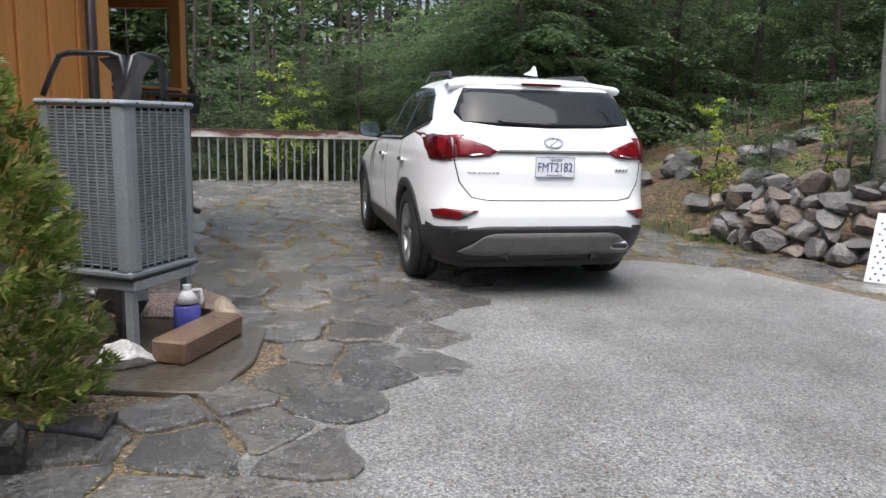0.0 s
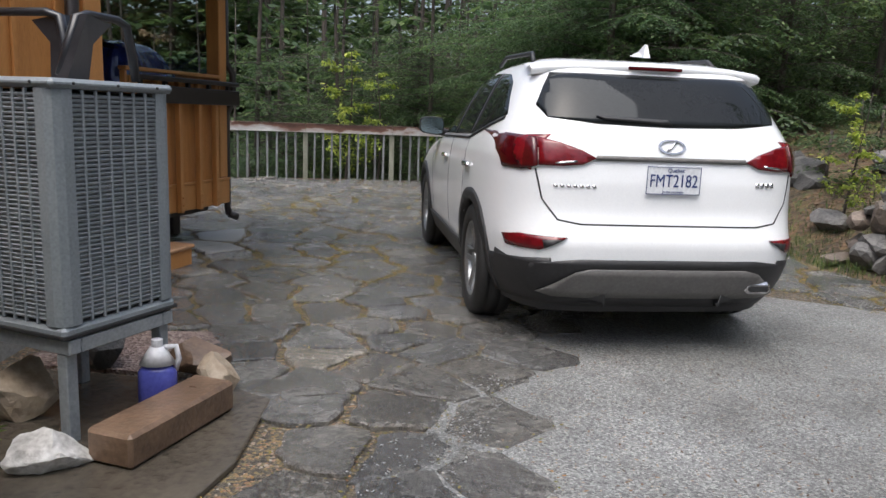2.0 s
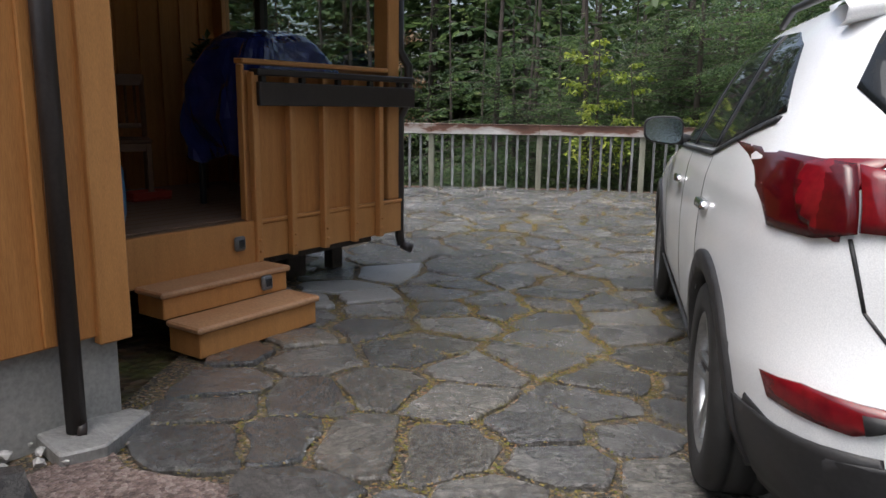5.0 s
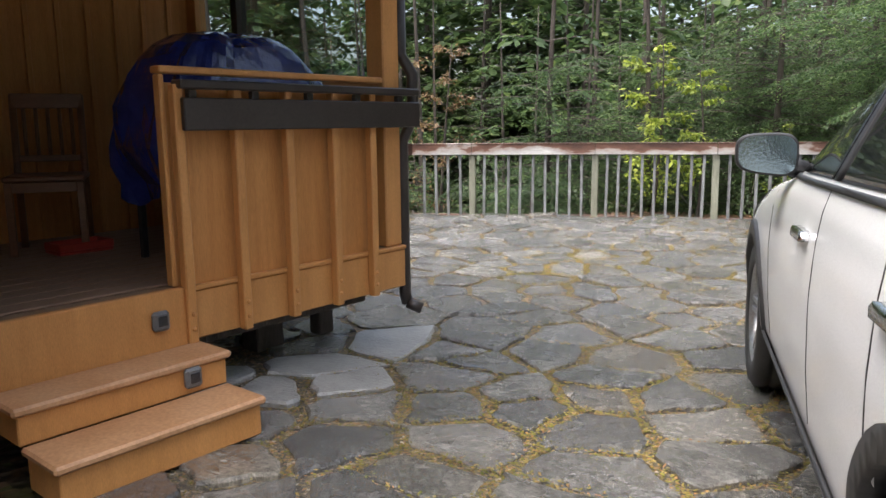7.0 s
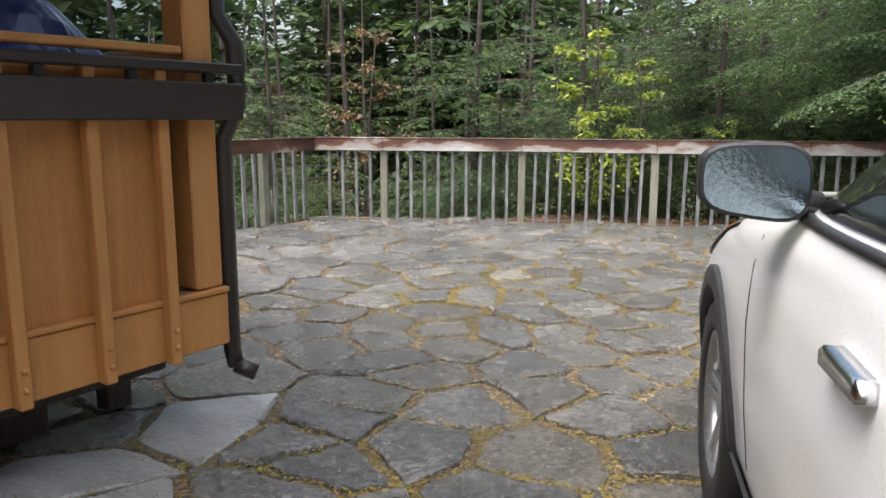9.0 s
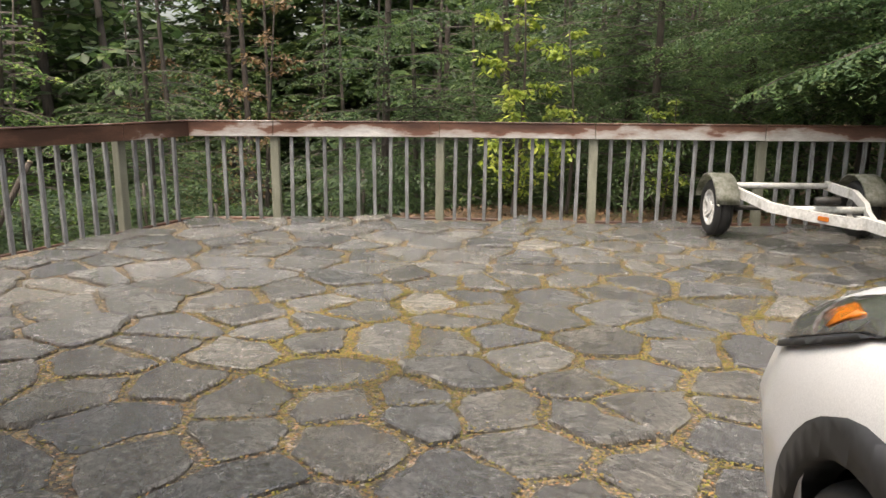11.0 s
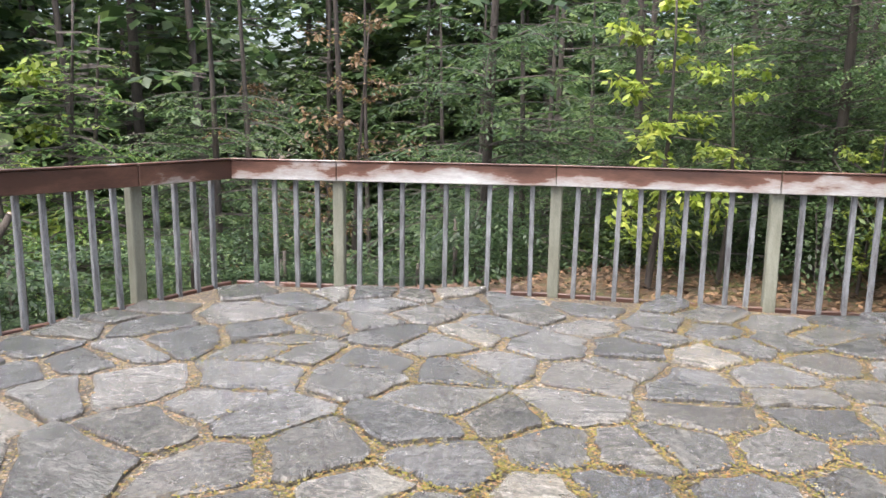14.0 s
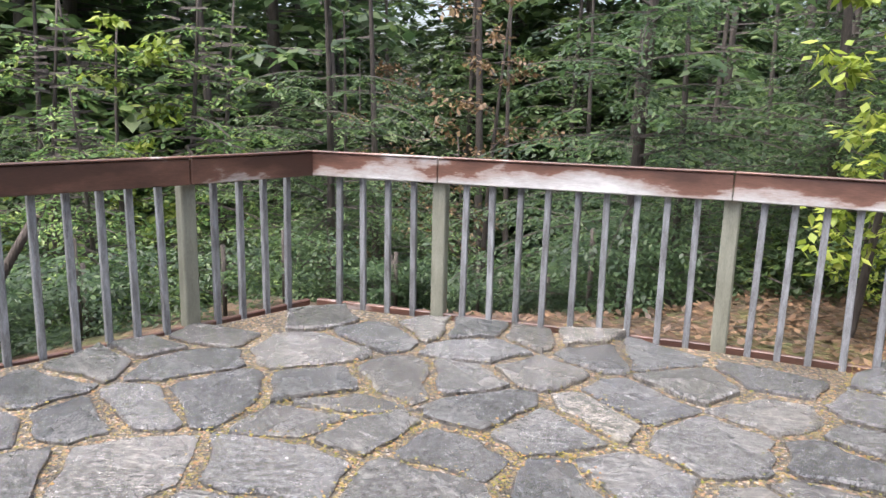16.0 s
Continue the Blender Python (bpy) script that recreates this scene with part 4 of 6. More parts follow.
# emblem: a plain slanted oval ring
bm = bmesh.new()
for k in range(28):
    t0, t1 = 2 * math.pi * k / 28, 2 * math.pi * (k + 1) / 28
    q = []
    for t, r in ((t0, 1), (t1, 1), (t1, 0.8), (t0, 0.8)):
        y, z = 0.078 * r * math.cos(t), 1.158 + 0.040 * r * math.sin(t)
        q.append(bm.verts.new((rear_x(y, z) - 0.012, y, z)))
    bm.faces.new(q)
bmesh.ops.remove_doubles(bm, verts=bm.verts[:], dist=1e-5)
r = bmesh.ops.extrude_face_region(bm, geom=bm.faces[:])
bmesh.ops.translate(bm, verts=[g for g in r["geom"] if isinstance(g, bmesh.types.BMVert)], vec=(0.02, 0, 0))
part("emblem", bm, M_CHROME, car, "chrome oval emblem")
skin("emblem_bar", [(-0.035, 1.185), (-0.022, 1.185), (0.035, 1.13), (0.022, 1.13)], "rear", M_CHROME, car, 0.012, 0.05)
for i in range(7):
    u = 0.42 + i * 0.034
    skin("badge_bar", [(u, 0.928), (u + 0.02, 0.928), (u + 0.026, 0.942), (u + 0.006, 0.942)], "rear", M_CHROME, car, 0.006, 0.05)
for i in range(4):
    u = -0.60 + i * 0.03
    skin("badge_bar", [(u, 0.95), (u + 0.022, 0.95), (u + 0.022, 0.975), (u, 0.975)], "rear", M_CHROME, car, 0.006, 0.05)


def lettering(text, size, m, mat, parent, name="lettering"):
    cu = bpy.data.curves.new(name, "FONT")
    cu.body, cu.size, cu.align_x, cu.align_y, cu.extrude, cu.offset = text, size, "CENTER", "CENTER", 0.001, 0.0
    tmp = bpy.data.objects.new(name, cu)
    me = bpy.data.meshes.new_from_object(tmp)
    me.materials.clear()
    me.materials.append(mat)
    bpy.data.objects.remove(tmp)
    ob = new(name, me)
    ob.parent = parent
    ob.matrix_local = m
    return ob


plate = box("number_plate", -0.935, -0.929, -0.1525, 0.1525, 0.905, 1.055, M_PLATE, car, 0.002, "white number plate with blue lettering")
PL = Matrix.Translation((-0.937, 0, 0)) @ Matrix(((0, 0, -1, 0), (-1, 0, 0, 0), (0, 1, 0, 0), (0, 0, 0, 1)))
lettering("FMT2182", 0.096, PL @ Matrix.Translation((0, 0.975, 0)) @ Matrix.Diagonal((0.74, 1.0, 1, 1)), M_INK, plate)
lettering("Québec", 0.030, PL @ Matrix.Translation((0.01, 1.034, 0)), M_INK, plate)
lettering("Je me souviens", 0.020, PL @ Matrix.Translation((0, 0.920, 0)), M_INK, plate)
for y0, y1, z0, z1 in ((-0.1525, 0.1525, 0.9055, 0.9085), (-0.1525, 0.1525, 1.0515, 1.0545), (-0.152, -0.149, 0.909, 1.051), (0.149, 0.152, 0.909, 1.051)):
    box("plate_border", -0.938, -0.9365, y0, y1, z0, z1, M_INK, plate, 0)


def lathe(profile, segs=32, axis="y"):
    bm = bmesh.new()
    rings = []
    for r, h in profile:
        rings.append([bm.verts.new((r * math.cos(2 * math.pi * k / segs), h, r * math.sin(2 * math.pi * k / segs))) for k in range(segs)])
    for a, b in zip(rings, rings[1:]):
        for k in range(segs):
            k2 = (k + 1) % segs
            bm.faces.new((a[k], a[k2], b[k2], b[k]))
    bmesh.ops.recalc_face_normals(bm, faces=bm.faces[:])
    return bm


def wheel(parent, x, y, side, R, width, rim_r, spokes, rim_mat, name="wheel"):
    w = thing(name)
    w.parent = parent
    w.matrix_local = Matrix.Translation((x, y, R))
    h = width / 2
    part("tyre", lathe([(rim_r, -h + 0.01), (rim_r + 0.02, -h), (R - 0.03, -h), (R - 0.008, -h + 0.02), (R, -h + 0.045), (R, -0.05), (R - 0.008, -0.045), (R - 0.008, -0.035), (R, -0.03), (R, 0.03), (R - 0.008, 0.035), (R - 0.008, 0.045), (R, 0.05),
                        (R, h - 0.045), (R - 0.008, h - 0.02), (R - 0.03, h), (rim_r + 0.02, h), (rim_r, h - 0.01), (rim_r - 0.015, 0), (rim_r, -h + 0.01)], 40), M_TYRE, w, "black wet tyre", True)
    rim = part("rim", lathe([(rim_r + 0.004, side * h * 0.9), (rim_r - 0.012, side * h * 0.92), (rim_r - 0.025, side * h * 0.6), (rim_r - 0.03, -side * h * 0.7)], 40), rim_mat, w, "", True)
    bm = bmesh.new()
    for k in range(spokes):
        t = 2 * math.pi * k / spokes
        for dt in (-0.13, 0.13):
            m = Matrix.Rotation(t, 4, "Y")
            p0, p1 = Vector((0.05, side * h * 0.55, 0.02 * (1 if dt > 0 else -1))), Vector((rim_r - 0.012, side * h * 0.72, (rim_r - 0.02) * math.sin(dt)))
            d = p1 - p0
            mm = Matrix.Translation((p0 + p1) / 2) @ d.to_track_quat("X", "Z").to_matrix().to_4x4()
            add_box(bm, -d.length / 2, d.length / 2, -0.012, 0.012, -0.016, 0.016, 0.004, m @ mm)
    bmesh.ops.create_cone(bm, cap_ends=True, segments=18, radius1=0.07, radius2=0.055, depth=0.04, matrix=Matrix.Translation((0, side * h * 0.58, 0)) @ Matrix.Rotation(radians(-90 * side), 4, "X"))
    part("spokes", bm, rim_mat, w)
    part("brake_disc", lathe([(0.0, 0), (0.14, 0), (0.14, side * 0.02), (0.0, side * 0.02)], 24), M_SILVER, w, "grey brake disc")
    return w


for ax in (AX_R, AX_F):
    for s in (1, -1):
        wheel(car, ax, s * 0.815, s, WR, 0.235, 0.245, 5, M_RIM)

# ---------- air conditioner on its stand ----------
M_ACGREY = plain("blue_grey_enamel", (0.175, 0.20, 0.22), (0.225, 0.25, 0.27), 4, 0.4, 0.5, 0.08, 0.001, 90)
M_ACDARK = plain("dark_coil", (0.012, 0.013, 0.014), (0.025, 0.026, 0.028), 20, 0.6, 0.7, 0.3, 0.004)
M_STEELSTAND = plain("galvanised_stand", (0.20, 0.22, 0.24), (0.28, 0.30, 0.31), 6, 0.4, 0.55, 0.1, 0.001)
M_PLASTIC = plain("black_plastic", (0.012, 0.013, 0.016), (0.024, 0.025, 0.03), 8, 0.25, 0.35, 0.05, 0.001)
AC = Matrix.Translation((-1.25, 4.86, 0)) @ Matrix.Rotation(radians(-14), 4, "Z")
S, ZB, ZT = 0.57, 0.42, 1.36
ac = thing("air_conditioner", AC @ Matrix.Translation((0, 0, ZB)), "blue-grey louvred outdoor air conditioner on a metal stand", "air conditioner")
hgt = ZT - ZB
box("coil", -S + 0.04, -0.04, 0.04, S - 0.04, 0.03, hgt - 0.04, M_ACDARK, ac, 0.02, "dark coil behind the louvres")
bm = bmesh.new()
add_box(bm, -S, 0, 0, S, 0.0, 0.05, 0.015)
part("base_pan", bm, M_ACGREY, ac)
box("base_gasket", -S - 0.004, 0.004, -0.004, S + 0.004, 0.004, 0.02, M_ACDARK, ac, 0.003, "black strip along the base")
bm = bmesh.new()
add_box(bm, -S - 0.01, 0.01, -0.01, S + 0.01, hgt - 0.035, hgt, 0.014)
part("top_cover", bm, M_ACGREY, ac)
for x, y in ((0, 0), (-S, 0), (0, S), (-S, S)):
    bm = bmesh.new()
    # a broad corner, folded round at 45 degrees
    w, c, t = 0.085, 0.042, 0.014
    fold = [(0, c), (c * 0.3, c * 0.3), (c, 0), (w, 0), (w, t), (c + 0.006, t), (c * 0.3 + t, c * 0.3 + t), (t, c + 0.006), (t, w), (0, w)]
    fx, fy = (-1 if x == 0 else 1), (1 if y == 0 else -1)
    prism(bm, [(x + fx * u, y + fy * v) for u, v in fold][::fx * fy], 0.05, hgt - 0.036)
    bmesh.ops.recalc_face_normals(bm, faces=bm.faces[:])
    part("corner_post", bm, M_ACGREY, ac)
nrow = 50
for face in range(4):
    m = Matrix.Translation((-S / 2, S / 2, 0)) @ Matrix.Rotation(radians(90 * face), 4, "Z") @ Matrix.Translation((0, -S / 2, 0))
    bm = bmesh.new()
    for i in range(nrow):
        z = 0.065 + (hgt - 0.115) * (i + 0.5) / nrow
        mm = m @ Matrix.Translation((0, 0.012, z)) @ Matrix.Rotation(radians(28), 4, "X")
        add_box(bm, -S / 2 + 0.075, S / 2 - 0.075, -0.008, 0.006, -0.0042, 0.0042, 0, mm)
    lv = part("louvre_slats", bm, M_ACGREY, ac, "thin horizontal louvre slats")
    lv["kind"] = "stuff"
    for i in range(8):
        x = -S / 2 + 0.075 + (S - 0.15) * i / 7
        box("louvre_rib", x - 0.005, x + 0.005, 0.001, 0.014, 0.051, hgt - 0.037, M_ACGREY, ac, 0.002, "", m)
    for i in range(3):
        bm = bmesh.new()
        bmesh.ops.create_uvsphere(bm, u_segments=8, v_segments=4, radius=0.006, matrix=m @ Matrix.Translation((-0.2 + 0.2 * i, -0.011, hgt - 0.016)))
        part("screw", bm, M_ACDARK, ac)
stand = thing("air_conditioner_stand", AC, "grey metal stand under the air conditioner", "stand")
for x, y in ((-0.05, 0.05), (-S + 0.05, 0.05), (-0.05, S - 0.05), (-S + 0.05, S - 0.05)):
    box("leg", x - 0.025, x + 0.025, y - 0.025, y + 0.025, 0.0, ZB - 0.06, M_STEELSTAND, stand, 0.004)
box("crossbar", -S, 0, 0.02, 0.075, ZB - 0.06, ZB - 0.003, M_STEELSTAND, stand, 0.005)
box("crossbar", -S, 0, S - 0.075, S - 0.02, ZB - 0.06, ZB - 0.003, M_STEELSTAND, stand, 0.005)
box("crossbar", -0.055, 0, 0.078, S - 0.078, ZB - 0.06, ZB - 0.003, M_STEELSTAND, stand, 0.005)
box("crossbar", -S, -S + 0.055, 0.078, S - 0.078, ZB - 0.06, ZB - 0.003, M_STEELSTAND, stand, 0.005)


def plastic_frame(m, w, h, lean, lab):
    """A moulded loop with wide shoulders, standing on its two feet."""
    t = thing("plastic_stool_shell", m, lab, "plastic frame", "black plastic frames")
    pts = [(-w / 2 - 0.06, 0, 0.015), (-w / 2 - 0.02, lean * 0.5, h * 0.5), (-w / 2 + 0.03, lean, h * 0.93), (-w / 2 + 0.09, lean, h), (w / 2 - 0.09, lean, h), (w / 2 - 0.03, lean, h * 0.93), (w / 2, lean * 0.5, h * 0.5), (w / 2 + 0.03, 0, 0.015)]
    tube("hoop", pts, 0.02, M_PLASTIC, t, 8, flat=0.8)
    bm = bmesh.new()
    bm.faces.new([bm.verts.new(p) for p in ((w / 2 + 0.05, 0, 0.0), (w / 2 - 0.06, 0, 0.0), (w / 2 - 0.07, lean * 0.6, h * 0.55), (w / 2 - 0.16, lean, h * 0.88), (w / 2 - 0.03, lean, h * 0.97))])
    r = bmesh.ops.extrude_face_region(bm, geom=bm.faces[:])
    bmesh.ops.translate(bm, verts=[g for g in r["geom"] if isinstance(g, bmesh.types.BMVert)], vec=(0, 0.05, 0))
    bmesh.ops.recalc_face_normals(bm, faces=bm.faces[:])
    part("shoulder", bm, M_PLASTIC, t)
    return t


plastic_frame(AC @ Matrix.Translation((-0.36, 0.16, ZT)) @ Matrix.Rotation(radians(8), 4, "Z"), 0.42, 0.245, 0.03, "glossy black moulded plastic hoop on the air conditioner")
plastic_frame(AC @ Matrix.Translation((-0.17, 0.36, ZT)) @ Matrix.Rotation(radians(98), 4, "Z") @ Matrix.Rotation(radians(180), 4, "Z"), 0.34, 0.245, 0.03, "glossy black moulded plastic hoop on the air conditioner")


def boulder(name, x, y, z, sx, sy, sz, mat, lab, cat, seed, group="", rot=0.0, flat=0.0, parent=None, sub=3):
    rnd = random.Random(seed)
    bm = bmesh.new()
    bmesh.ops.create_icosphere(bm, subdivisions=sub, radius=1)
    # facets: cut by random planes
    planes = [(Vector((rnd.uniform(-1, 1), rnd.uniform(-1, 1), rnd.uniform(-0.7, 1))).normalized(), rnd.uniform(0.42, 0.8)) for _ in range(13)]
    for v in bm.verts:
        d = v.co.copy()
        for n, o in planes:
            k = d.dot(n)
            if k > o:
                d -= n * (k - o)
        d *= 1 + 0.07 * noise.noise(d * 2.5 + Vector((seed, 0, 0))) + 0.035 * noise.noise(d * 7 + Vector((0, seed, 0)))
        if d.z < -flat:
            d.z = -flat if flat else d.z
        v.co = Vector((d.x * sx * 1.18, d.y * sy * 1.18, d.z * sz * 1.18))
    ob = part(name, bm, mat, parent)
    lo = min(v.co.z for v in ob.data.vertices)
    ob.matrix_world = Matrix.Translation((x, y, z - lo)) @ Matrix.Rotation(rot, 4, "Z")
    if parent is None:
        tagged(ob, lab, cat, group)
    return ob


# slab, block and stones below the unit
M_SLAB = plain("wet_brown_slab", (0.05, 0.043, 0.034), (0.095, 0.082, 0.065), 2.2, 0.10, 0.35, 0.4, 0.008, 30, world_space=True)
M_BLOCK = plain("tan_edging_block", (0.095, 0.06, 0.038), (0.20, 0.13, 0.085), 6, 0.15, 0.6, 0.5, 0.008, 45, world_space=True)
M_QUARTZ = plain("white_quartz", (0.30, 0.29, 0.27), (0.70, 0.69, 0.67), 9, 0.35, 0.6, 0.7, 0.012, 40)
M_DARKROCK = plain("dark_wet_rock", (0.02, 0.02, 0.021), (0.06, 0.058, 0.055), 6, 0.3, 0.5, 0.9, 0.02, 30, world_space=True)
M_TANROCK = plain("tan_rock", (0.24, 0.18, 0.12), (0.42, 0.35, 0.27), 7, 0.5, 0.7, 0.8, 0.012, 35)
bm = bmesh.new()
prism(bm, [(-1.95, 4.42), (-1.2, 4.38), (-0.66, 4.40), (-0.62, 4.9), (-0.72, 5.5), (-1.0, 5.62), (-1.9, 5.6)], -0.02, 0.012, 0.006)
tagged(part("stone_slab", bm, M_SLAB), "wet brown stone slab under the air conditioner", "slab", kind="structure")
bl = box("edging_block", -0.20, 0, 0, 0.62, 0.0, 0.13, M_BLOCK, None, 0.014)
bl.matrix_world = Matrix.Translation((-0.93, 4.74, 0.012)) @ Matrix.Rotation(radians(-10), 4, "Z")
tagged(bl, "tan split-stone edging block lying by the stand", "block")
boulder("rock", -1.22, 4.70, 0.012, 0.15, 0.09, 0.075, M_QUARTZ, "lumpy white quartz rock beside the stand", "rock", 3, flat=0.6, rot=0.3)
boulder("rock", -0.98, 5.53, 0.012, 0.105, 0.10, 0.10, M_TANROCK, "tan broken rock beside the blue jug", "rock", 5, flat=0.6)
boulder("rock", -1.20, 5.72, 0.012, 0.17, 0.13, 0.10, M_BLOCK, "reddish-brown flat rock behind the stand", "rock", 7, flat=0.6)
boulder("rock", -1.66, 5.08, 0.012, 0.15, 0.15, 0.14, M_TANROCK, "rounded tan rock under the unit", "rock", 9, flat=0.6)
boulder("rock", -1.78, 5.78, 0.0, 0.20, 0.16, 0.19, M_DARKROCK, "dark rock by the house corner", "rock", 11, flat=0.5)
boulder("rock", -1.18, 3.62, -0.03, 0.15, 0.12, 0.15, M_DARKROCK, "dark rounded rock at the hedge foot", "rock", 12, flat=0.6)
# jug of washer fluid
M_BLUE = plain("blue_fluid_in_jug", (0.05, 0.06, 0.28), (0.08, 0.09, 0.36), 8, 0.2, 0.25, 0.03, 0.001)
M_JUGWHITE = plain("milky_plastic", (0.55, 0.56, 0.60), (0.62, 0.63, 0.66), 8, 0.3, 0.35, 0.03, 0.001)
jug = thing("fluid_jug", Matrix.Translation((-1.13, 5.28, 0.012)) @ Matrix.Rotation(radians(20), 4, "Z"), "plastic jug part full of blue washer fluid", "jug")
bm = bmesh.new()
add_box(bm, -0.075, 0.075, -0.055, 0.055, 0.0, 0.20, 0.025)
part("fluid_body", bm, M_BLUE, jug, "blue lower part", True)
bm = bmesh.new()
r0 = bmesh.ops.create_cone(bm, cap_ends=True, segments=16, radius1=0.075, radius2=0.03, depth=0.075, matrix=Matrix.Translation((0, 0, 0.238)) @ Matrix.Diagonal((1, 0.75, 1, 1)))
part("shoulder", bm, M_JUGWHITE, jug, "milky white shoulder", True)
bm = bmesh.new()
bmesh.ops.create_cone(bm, cap_ends=True, segments=16, radius1=0.024, radius2=0.024, depth=0.03, matrix=Matrix.Translation((0, 0, 0.291)))
part("cap", bm, M_JUGWHITE, jug)
tube("handle", [(0.03, 0, 0.27), (0.075, 0, 0.275), (0.085, 0, 0.22), (0.07, 0, 0.17)], 0.012, M_JUGWHITE, jug, 8)
# hose
hose = tube("garden_hose", [(-1.75, 3.55, 0.06), (-1.45, 3.45, 0.22), (-1.2, 3.55, 0.19), (-1.0, 3.72, 0.10), (-0.92, 3.85, 0.02), (-0.98, 4.1, 0.012)], 0.012, M_PLASTIC, None, 8)
tagged(hose, "black garden hose hanging out of the hedge", "hose")
# gravel bed by the house corner
bm = bmesh.new()
prism(bm, [(-2.1, 5.65), (-1.35, 5.7), (-1.2, 6.05), (-1.4, 6.4), (-1.85, 6.3), (-2.1, 6.4)], -0.02, 0.004)
tagged(part("gravel_bed", bm, M_PINKGRAVEL), "pinkish gravel bed by the house corner", "gravel", kind="structure")
for i, (x, y, s) in enumerate(((-2.28, 6.12, 0.035), (-2.2, 6.2, 0.03), (-2.12, 6.14, 0.034), (-2.2, 6.06, 0.03), (-2.3, 6.22, 0.028), (-2.05, 6.2, 0.028))):
    boulder("pebble", x, y, 0.0, s, s * 0.8, s * 0.6, M_QUARTZ, "white rounded pebble by the downspout", "pebble", 30 + i, "white pebbles", sub=1)
bm = bmesh.new()
prism(bm, [(-2.32, 6.25), (-2.05, 6.18), (-1.98, 6.32), (-2.10, 6.62), (-2.2, 6.6)], -0.02, 0.05, 0.008)
tagged(part("concrete_pad", bm, M_PALESTONE), "pale concrete pad at the house corner", "pad", kind="structure")

# ---------- porch furniture ----------
M_CHAIR = plain("red_brown_wood", (0.12, 0.05, 0.022), (0.18, 0.08, 0.035), 5, 0.4, 0.5, 0.15, 0.002, 50, stretch=(1, 1, 5))
ch = thing("wooden_chair", HOUSE @ Matrix.Translation((-2.42, 1.55, DECK_Z + 0.012)) @ Matrix.Rotation(radians(60), 4, "Z"), "red-brown wooden chair with a slatted back on the porch", "chair")
box("seat", -0.21, 0.21, -0.20, 0.21, 0.42, 0.455, M_CHAIR, ch, 0.01)
for x in (-0.185, 0.185):
    box("leg", x - 0.02, x + 0.02, -0.19, -0.15, 0.0, 0.42, M_CHAIR, ch, 0.004)
    tube("back_leg", [(x, 0.20, 0.0), (x, 0.19, 0.42), (x, 0.25, 0.92)], 0.022, M_CHAIR, ch, 6)
box("back_rail", -0.2, 0.2, 0.225, 0.255, 0.84, 0.93, M_CHAIR, ch, 0.006)
box("back_rail", -0.18, 0.18, 0.20, 0.225, 0.52, 0.56, M_CHAIR, ch, 0.006)
for i in range(5):
    x = -0.13 + 0.065 * i
    tube("back_slat", [(x, 0.212, 0.55), (x, 0.238, 0.85)], 0.012, M_CHAIR, ch, 6)
for y in (-0.17,):
    box("apron", -0.17, 0.17, y - 0.01, y + 0.01, 0.36, 0.419, M_CHAIR, ch, 0.003)
M_REDTRAY = plain("red_plastic", (0.35, 0.035, 0.02), (0.42, 0.05, 0.03), 8, 0.4, 0.5, 0.05, 0.001)
tray = thing("plastic_tray", HOUSE @ Matrix.Translation((-2.25, 1.62, DECK_Z + 0.012)), "red plastic tray under the chair", "tray")
box("tray_base", -0.1, 0.1, -0.16, 0.16, 0.0, 0.02, M_REDTRAY, tray, 0.008)
for x0, x1, y0, y1 in ((-0.1, -0.085, -0.16, 0.16), (0.085, 0.1, -0.16, 0.16), (-0.083, 0.083, -0.16, -0.145), (-0.083, 0.083, 0.145, 0.16)):
    box("tray_side", x0, x1, y0, y1, 0.021, 0.065, M_REDTRAY, tray, 0.004)

# barbecue under a blue tarpaulin
M_TARP = plain("blue_tarpaulin", (0.010, 0.018, 0.10), (0.022, 0.036, 0.18), 4, 0.12, 0.28, 0.8, 0.02, 9, coat=0.6)
bbq = thing("covered_barbecue", HOUSE @ Matrix.Translation((-1.55, 2.24, DECK_Z + 0.012)) @ Matrix.Rotation(radians(4), 4, "Z"), "wheeled barbecue under a crumpled blue tarpaulin", "barbecue")
prof = ((0.34, 0.56, 0.33), (0.42, 0.57, 0.34), (0.52, 0.60, 0.36), (0.62, 0.62, 0.37), (0.74, 0.63, 0.37), (0.84, 0.61, 0.36), (0.92, 0.57, 0.34), (1.00, 0.52, 0.31), (1.08, 0.47, 0.28), (1.15, 0.40, 0.24), (1.20, 0.31, 0.19), (1.225, 0.16, 0.10))
bv, bf = [], []
NB = 64
for i, (z, a, b) in enumerate(prof):
    for k in range(NB):
        t = 2 * math.pi * k / NB
        c, s = math.cos(t), math.sin(t)
        fold = 1 + (0.035 * math.sin(9 * t + i * 0.4) + 0.13 * noise.noise((c * 2.6, s * 2.6, z * 4)) + 0.05 * noise.noise((c * 7, s * 7, z * 9))) * (1.2 - z * 0.5)
        x = a * math.copysign(abs(c) ** 0.55, c) * fold
        y = b * math.copysign(abs(s) ** 0.55, s) * fold
        bv.append((y, x, z + 0.03 * noise.noise((c * 3, s * 3, z * 2 + 7)) + (0.06 * noise.noise((c * 2, s * 2, 1)) if i == 0 else 0)))
for i in range(len(prof) - 1):
    for k in range(NB):
        k2 = (k + 1) % NB
        bf.append((i * NB + k, i * NB + k2, (i + 1) * NB + k2, (i + 1) * NB + k))
bf.append(tuple(range((len(prof) - 1) * NB, len(prof) * NB)))
raw("tarpaulin", bv, bf, M_TARP, bbq, "crumpled glossy blue tarpaulin")
